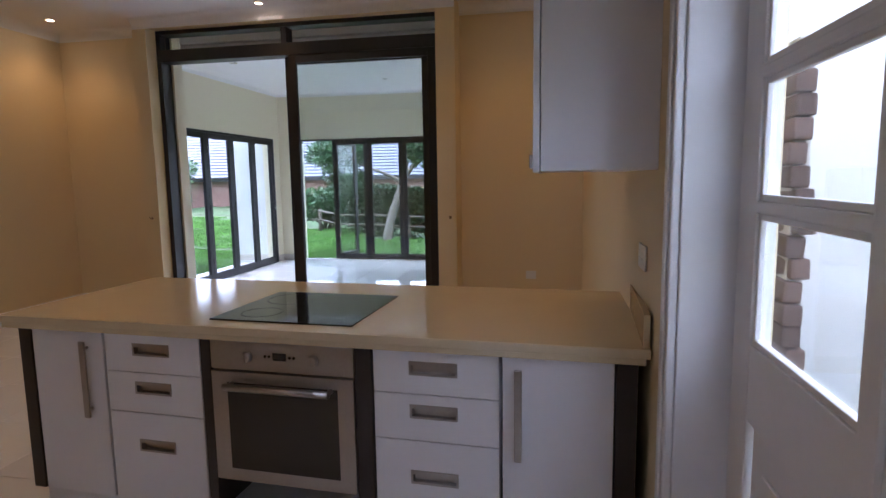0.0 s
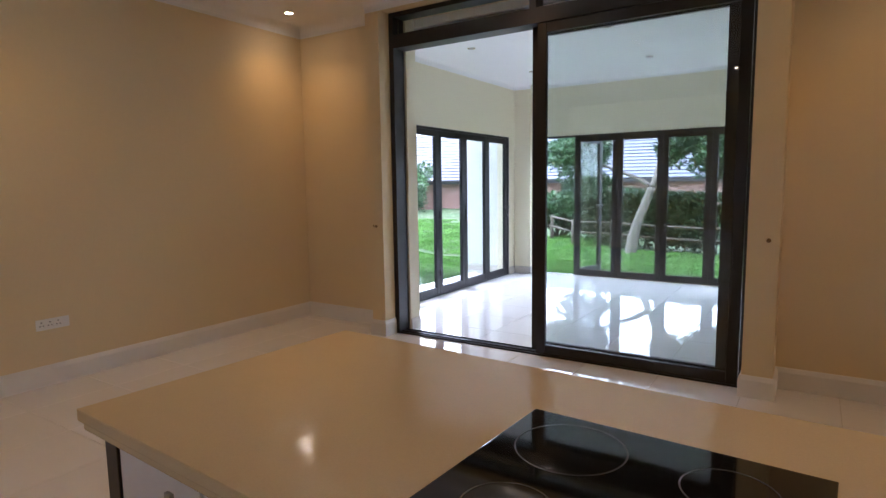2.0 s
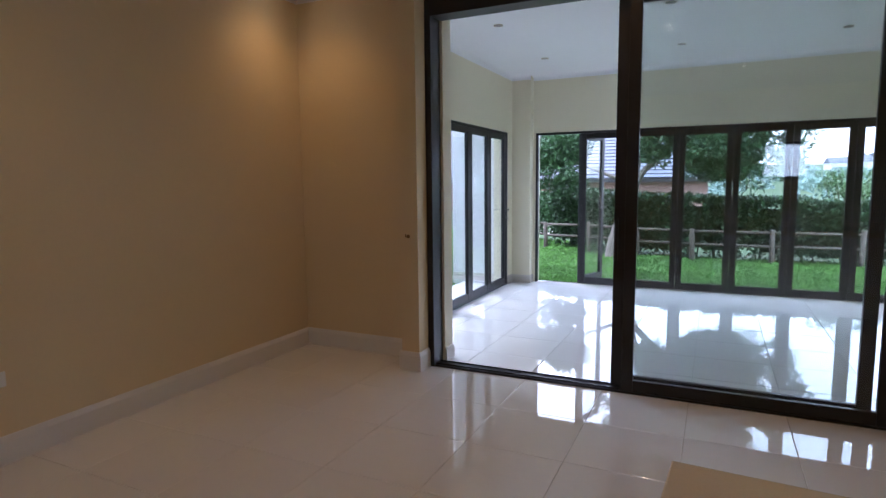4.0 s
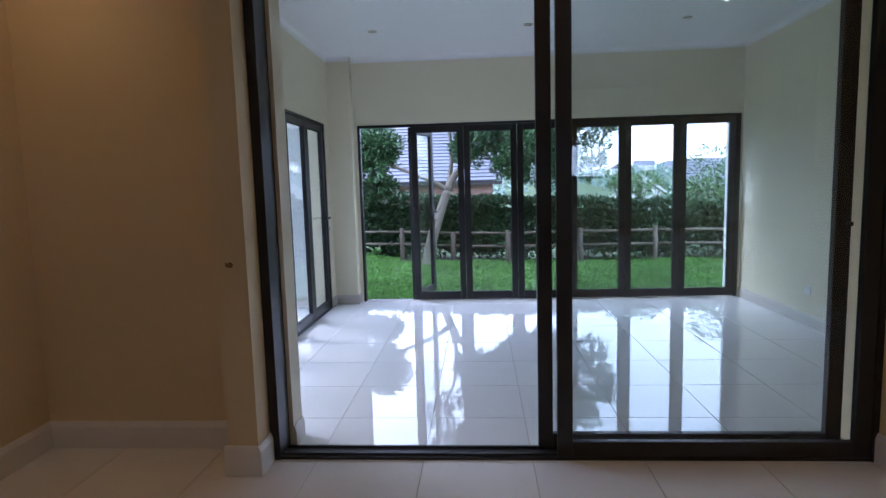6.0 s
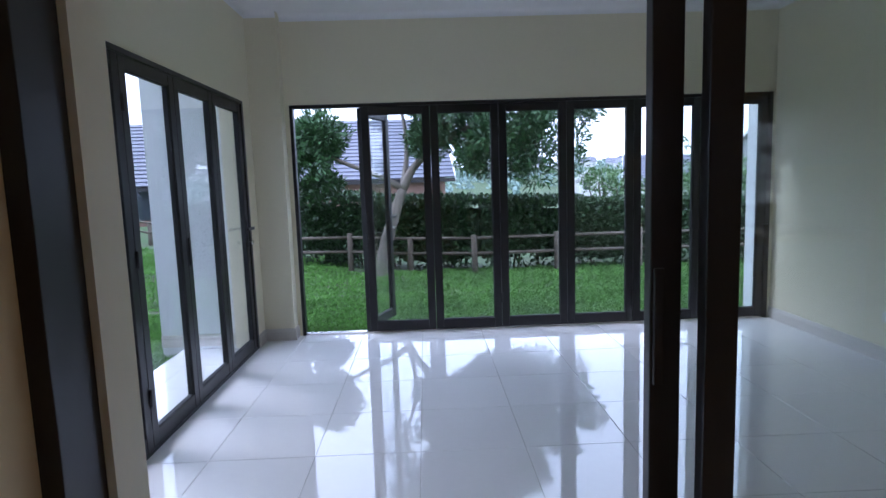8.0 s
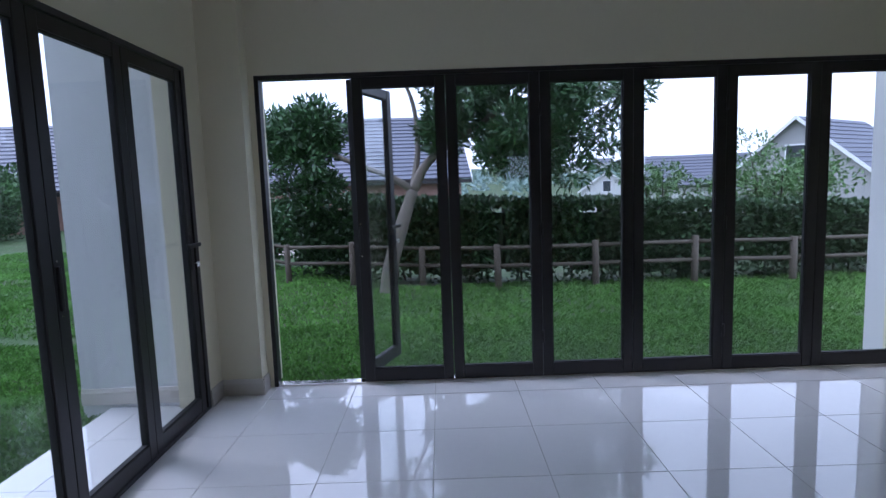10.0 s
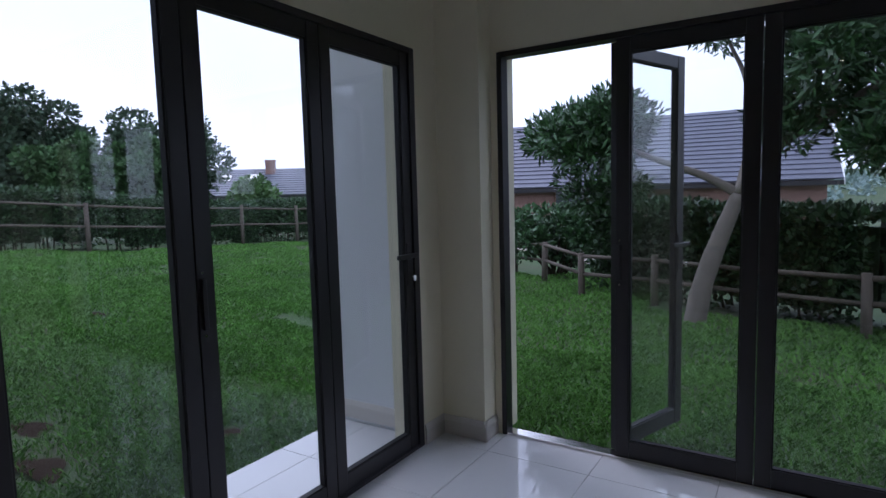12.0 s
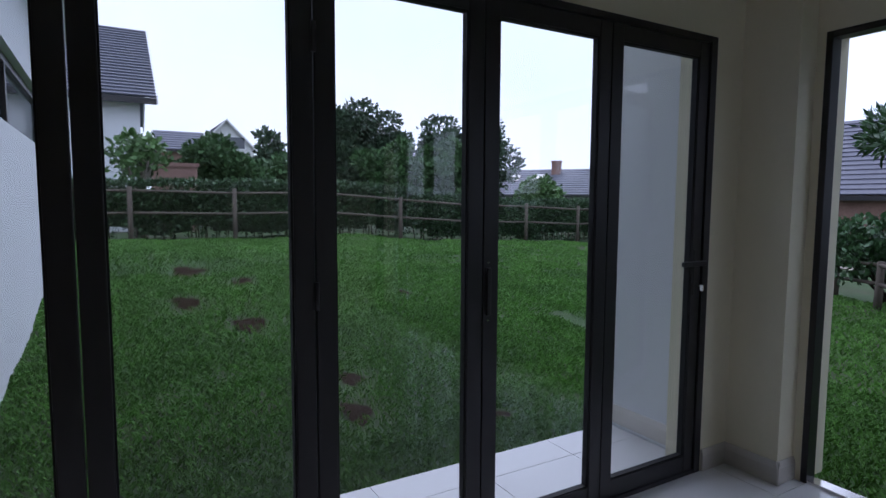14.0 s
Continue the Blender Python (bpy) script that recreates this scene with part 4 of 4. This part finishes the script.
garden_tree(-17.6, 8.1, 0.5, 2.4, 0.55, M_BUSH, "small yellowish green tree beside the white house", 900, 0.15, 0.45)


# ---- houses ----
def tiled_slope(roof, a, b, c, d, rows):
    """Overlapping tile courses between eave a-b and ridge d-c."""
    a, b, c, d = map(Vector, (a, b, c, d))
    nrm = (b - a).cross(d - a).normalized()
    if nrm.z < 0:
        nrm = -nrm
    for i in range(rows):
        t0, t1 = i / rows, min(1, (i + 1.12) / rows)
        p = [a.lerp(d, t0) + nrm * 0.06, b.lerp(c, t0) + nrm * 0.06, b.lerp(c, t1) + nrm * 0.02, a.lerp(d, t1) + nrm * 0.02]
        bm = bmesh.new()
        v = [bm.verts.new(k) for k in p + [u - nrm * 0.035 for u in p[:2]]]
        bm.faces.new((v[0], v[1], v[2], v[3]))
        bm.faces.new((v[4], v[5], v[1], v[0]))
        part("tile_course", bm, M_SLATE, roof)


def house(label, at, rz, length, width, base, eave, ridge, wall, rows=14, windows=(), chimney=None, over=0.35, skylights=()):
    """Gabled house, ridge along its own x."""
    h = thing("house", label, "house", (*at, 0), rz)
    bm = boxes((0, length, 0, width, base, eave))
    for x in (0.0, length):
        f = [bm.verts.new(p) for p in ((x, 0, eave), (x, width, eave), (x, width / 2, ridge - 0.05))]
        bm.faces.new(f)
    part("wall", bm, wall, h)
    drop = (ridge - eave) / (width / 2) * over
    bm = bmesh.new()
    e0, e1, r0, r1, f0, f1 = (bm.verts.new(p) for p in ((-over, -over, eave - drop), (length + over, -over, eave - drop), (-over, width / 2, ridge), (length + over, width / 2, ridge), (-over, width + over, eave - drop), (length + over, width + over, eave - drop)))
    bm.faces.new((e0, e1, r1, r0))
    bm.faces.new((r0, r1, f1, f0))
    roof = part("roof", bm, M_SLATE, h, "blue grey tiled roof")
    for y0 in (-over, width + over):
        tiled_slope(roof, (-over, y0, eave - drop), (length + over, y0, eave - drop), (length + over, width / 2, ridge), (-over, width / 2, ridge), rows)
    bm = boxes((-over, length + over, -over - 0.1, -over + 0.02, eave - drop - 0.16, eave - drop - 0.02))
    part("gutter", bm, M_ALU, h, "dark gutter")
    for x in (-over - 0.04, length + over):
        for s in (0, 1):
            bm = bmesh.new()
            y0 = -over if s == 0 else width + over
            vs = [bm.verts.new(p) for p in ((x, y0, eave - drop - 0.15), (x, y0, eave - drop + 0.06), (x, width / 2, ridge + 0.06), (x, width / 2, ridge - 0.15), (x + 0.04, y0, eave - drop - 0.15), (x + 0.04, y0, eave - drop + 0.06), (x + 0.04, width / 2, ridge + 0.06), (x + 0.04, width / 2, ridge - 0.15))]
            for f in ((0, 1, 2, 3), (4, 7, 6, 5), (0, 4, 5, 1), (1, 5, 6, 2), (2, 6, 7, 3), (3, 7, 4, 0)):
                bm.faces.new([vs[k] for k in f])
            part("bargeboard", bm, M_DOOR, h, "white bargeboard")
    for side, u0, u1, z0, z1 in windows:
        if side == "front":
            r, rf = (u0, u1, -0.03, 0.05, z0, z1), ((u0 - 0.07, u0, -0.05, 0.05, z0 - 0.07, z1 + 0.07), (u1, u1 + 0.07, -0.05, 0.05, z0 - 0.07, z1 + 0.07), (u0, u1, -0.05, 0.05, z1, z1 + 0.07), (u0, u1, -0.05, 0.05, z0 - 0.07, z0))
        elif side == "left":
            r, rf = (-0.03, 0.05, u0, u1, z0, z1), ((-0.05, 0.05, u0 - 0.07, u0, z0 - 0.07, z1 + 0.07), (-0.05, 0.05, u1, u1 + 0.07, z0 - 0.07, z1 + 0.07), (-0.05, 0.05, u0, u1, z1, z1 + 0.07), (-0.05, 0.05, u0, u1, z0 - 0.07, z0))
        else:
            r, rf = (length - 0.05, length + 0.03, u0, u1, z0, z1), ((length - 0.05, length + 0.05, u0 - 0.07, u0, z0 - 0.07, z1 + 0.07), (length - 0.05, length + 0.05, u1, u1 + 0.07, z0 - 0.07, z1 + 0.07), (length - 0.05, length + 0.05, u0, u1, z1, z1 + 0.07), (length - 0.05, length + 0.05, u0, u1, z0 - 0.07, z0))
        w = part("window", boxes(*rf), M_WOOD if wall == M_BRICK else M_DOOR, h)
        part("pane", boxes(r), M_WINDOW, w)
    if chimney:
        cx, cz = chimney
        part("chimney", boxes((cx, cx + 0.6, width / 2 - 0.9, width / 2 - 0.3, eave, cz), (cx - 0.05, cx + 0.65, width / 2 - 0.95, width / 2 - 0.25, cz, cz + 0.08)), M_BRICK, roof, "red brick chimney")
    for u, v in skylights:
        p0 = Vector((u, width / 2 * v, eave + (ridge - eave) * v))
        e2 = Vector((0, width / 2, ridge - eave)).normalized()
        nn = Vector((0, -(ridge - eave), width / 2)).normalized() * 0.1
        bm = bmesh.new()
        vs = [bm.verts.new(p0 + a + b2 + c) for a in (Vector((0, 0, 0)), Vector((0.8, 0, 0))) for b2 in (Vector((0, 0, 0)), e2 * 1.0) for c in (nn * 0, nn)]
        for f in ((0, 1, 3, 2), (4, 6, 7, 5), (0, 4, 5, 1), (2, 3, 7, 6), (0, 2, 6, 4), (1, 5, 7, 3)):
            bm.faces.new([vs[k] for k in f])
        part("skylight", bm, M_WINDOW, roof)
    return h


house("brick and stone house under a long blue grey tiled roof", (-20.5, 26.5), 6, 17.8, 7.0, -3, 1.8, 4.25, M_BRICK, 17, windows=(("front", 5.2, 6.6, 0.3, 1.5), ("front", 9.5, 10.6, 0.3, 1.5)))
house("small white gabled house on the far slope", (11.2, 62.0), -14, 9, 5.0, -4, 0.3, 2.1, M_HOUSE, 12, windows=(("left", 2.2, 2.9, 0.1, 1.1),)).matrix_world = pose(15.2, 62.0, 0, 0, 0, 74)
house("grey gabled chalet with dark bargeboards behind shrubs", (16.9, 32.9), 35, 8, 7.5, -4, 1.0, 4.15, M_GREYPLASTER, 14, windows=(("left", 3.1, 4.3, 1.5, 2.7),))
house("pale low house with a tiled roof down the slope", (13.0, 52.0), -20, 8, 5, -4, 0.9, 3.0, M_HOUSE, 10)
house("white plastered house under a steep slate roof", (-27.5, 0.4), 90, 7.0, 6.0, 0, 4.05, 6.2, M_EXTWALL, 24, windows=(("right", 2.0, 2.3, 1.3, 3.6),)).matrix_world = pose(-19.6, 1.25, 0, 0, 0, 90)
house("gabled house with white bargeboards and a glazed gable", (-71, 15.0), 0, 8, 5.2, 0, 6.4, 9.05, M_HOUSE, 14, windows=(("right", 0.9, 2.45, 6.3, 7.4), ("right", 2.75, 4.3, 6.3, 7.4)))
house("unfinished brick house with a pale battened roof", (-46, 10.6), 90, 2.6, 5.0, 0, 4.8, 6.1, M_BRICK, 8)
house("long stone house with a brick chimney and roof lights", (-38.5, 29.2), 38, 13, 6.5, 0, 1.9, 3.6, M_GREYPLASTER, 12, windows=(("front", 2.0, 2.8, 1.2, 2.2), ("front", 6.0, 7.0, 1.0, 2.2)), chimney=(6.2, 4.1), skylights=((3.2, 0.45), (5.0, 0.45), (9.4, 0.5)))
gw = structure("garden_wall", boxes((-20.6, -20.2, 8.5, 9.6, 0, 2.2), (-20.65, -20.15, 8.5, 9.65, 2.2, 2.3)), M_BRICK, "red brick garden wall with a pale coping", "garden wall")
drive = mesh_of("driveway", [(-14, 24.5, 0.02), (-6.5, 18.2, -0.05), (8, 16.6, -0.1), (9, 19.5, -0.2), (-5.5, 20.4, -0.1), (-12.5, 27, 0.0)], [(0, 1, 4, 5), (1, 2, 3, 4)], M_PATH)
tagged(drive, "pale paved driveway beyond the hedge", "driveway", "", "structure")
for i in range(26):
    x, y = rng.uniform(-10, 190), rng.uniform(290, 380)
    hh = thing("far_house", "tiny pale house on the distant hillside", "house", (x, y, ground_z(x, y) - 1), rng.uniform(0, 180), "hillside houses")
    bm = boxes((-5, 5, -3.5, 3.5, 0, 4))
    part("wall", bm, M_HOUSE, hh)
    bm = bmesh.new()
    v = [bm.verts.new(p) for p in ((-5.4, -4, 3.8), (5.4, -4, 3.8), (5.4, 4, 3.8), (-5.4, 4, 3.8), (-5.4, 0, 6.4), (5.4, 0, 6.4))]
    for f in ((0, 1, 5, 4), (2, 3, 4, 5), (0, 4, 3), (1, 2, 5), (0, 3, 2, 1)):
        bm.faces.new([v[k] for k in f])
    part("roof", bm, M_SLATE, hh)
# far trees, paled by colour to look hazy
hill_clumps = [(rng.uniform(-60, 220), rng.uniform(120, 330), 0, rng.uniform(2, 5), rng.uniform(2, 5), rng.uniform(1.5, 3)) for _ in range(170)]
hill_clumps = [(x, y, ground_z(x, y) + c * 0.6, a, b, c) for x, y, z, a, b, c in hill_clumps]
leaf_mass("far_woods", hill_clumps, 22000, 1.1, M_HAZED, None, "distant hillside trees with haze painted into their green", "trees", "stuff", slim=0.5)

# ---- the house from outside ----
structure("wall_wing", boxes((-5.97, -5.33, 6.601, 6.63, -0.3, 3.5), (-12.5, -5.97, 6.68, 6.88, -0.3, 1.92), (-12.5, -12.1, 6.68, 6.88, 1.92, 2.55), (-7.4, -5.97, 6.68, 6.88, 1.92, 2.55), (-12.5, -5.97, 6.68, 6.88, 2.55, 3.5)), M_EXTWALL, "white plastered outside wall with a high strip window", "wall")
wwin = thing("window_4", "high dark-framed strip window in the white wing wall", "window", kind="structure")
part("frame", boxes((-12.1, -7.4, 6.74, 6.81, 1.92, 1.98), (-12.1, -7.4, 6.74, 6.81, 2.48, 2.55), (-12.1, -12.02, 6.74, 6.81, 1.98, 2.48), (-7.48, -7.4, 6.74, 6.81, 1.98, 2.48), (-9.5, -9.43, 6.74, 6.81, 1.98, 2.48), bevel=0.003), M_ALU, wwin)
part("pane", boxes((-12.02, -7.48, 6.765, 6.775, 1.98, 2.48)), M_WINDOW, wwin)
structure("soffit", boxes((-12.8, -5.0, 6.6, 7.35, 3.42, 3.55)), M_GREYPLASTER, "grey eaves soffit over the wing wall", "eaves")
bl = thing("bulkhead_lamp", "lit round bulkhead lamp with a black hood on the wing wall", "lamp", (-10.9, 6.88, 2.93))
bm = bmesh.new()
tube(bm, (0, 0, 0), (0, 0.06, 0), 0.15, 0.14, 24)
part("backplate", bm, M_ALU, bl, "black round body")
bm = bmesh.new()
bmesh.ops.create_uvsphere(bm, u_segments=24, v_segments=12, radius=0.12)
bmesh.ops.transform(bm, matrix=pose(0, 0.06, -0.01) @ Matrix.Diagonal((1, 0.6, 1, 1)), verts=bm.verts)
part("diffuser", bm, M_OUTLAMP, bl, "glowing white diffuser")
bm = bmesh.new()
rings = [[bm.verts.new((r * math.cos(a), y, r * math.sin(a))) for a in [math.pi * k / 16 for k in range(17)]] for r, y in ((0.15, 0.06), (0.15, 0.15), (0.138, 0.15), (0.138, 0.06))]
for p, q in zip(rings[:-1], rings[1:]):
    for i in range(16):
        bm.faces.new((p[i], p[i + 1], q[i + 1], q[i]))
part("hood", bm, M_ALU, bl, "black half hood")
structure("fin_wall_east", boxes((SX, SX + 0.22, RY + 0.25, RY + 0.45, -0.3, 3.12)), M_EXTWALL, "white plastered wall end beyond the folding doors", "wall")
structure("fin_wall", boxes((-6.02, LX - 0.2, 10.16, 10.42, -0.3, 3.12)), M_EXTWALL, "white plastered fin wall at the end of the porch", "wall")
skirting([(-6.02, 10.16, LX - 0.08, 10.16, 0, -1)], "baseboard_porch", M_TSKIRT, "cream tile skirting on the fin wall", h=0.11, d=0.014)


# ---- floor tiles ----
PITCH, JOINT = 0.55, 0.003
tile_cache = {}


def tile_mesh(w, d):
    key = (round(w, 3), round(d, 3))
    if key not in tile_cache:
        bm = boxes((-w / 2, w / 2, -d / 2, d / 2, -0.008, 0))
        top_edges = [e for e in bm.edges if all(v.co.z > -0.001 for v in e.verts)]
        bmesh.ops.bevel(bm, geom=top_edges, offset=0.0012, segments=1, affect="EDGES")
        bmesh.ops.recalc_face_normals(bm, faces=bm.faces)
        me = bpy.data.meshes.new("tile")
        bm.to_mesh(me)
        bm.free()
        me.materials.append(M_TILE)
        tile_cache[key] = me
    return tile_cache[key]


def lay(parent, x0, x1, y0, y1, ox, oy, z):
    i0, i1 = math.floor((x0 - ox) / PITCH), math.ceil((x1 - ox) / PITCH)
    j0, j1 = math.floor((y0 - oy) / PITCH), math.ceil((y1 - oy) / PITCH)
    for i in range(i0, i1):
        for j in range(j0, j1):
            a0, a1 = max(x0, ox + i * PITCH), min(x1, ox + (i + 1) * PITCH)
            b0, b1 = max(y0, oy + j * PITCH), min(y1, oy + (j + 1) * PITCH)
            if a1 - a0 < 0.02 or b1 - b0 < 0.02:
                continue
            ob = new("tile", tile_mesh(a1 - a0 - JOINT, b1 - b0 - JOINT))
            ob.location = ((a0 + a1) / 2, (b0 + b1) / 2, z)
            ob.parent = parent


lay(floor, LX, SX, 6.46, RY + 0.06, -4.24, 7.94, 0.0)
lay(floor, XW, XE, YS, 6.455, -4.24, 7.94 - 0.55 * 3, 0.0)
lay(porch, -5.84, LX - 0.07, 6.55, 10.16, -5.62, 8.56, -0.026)
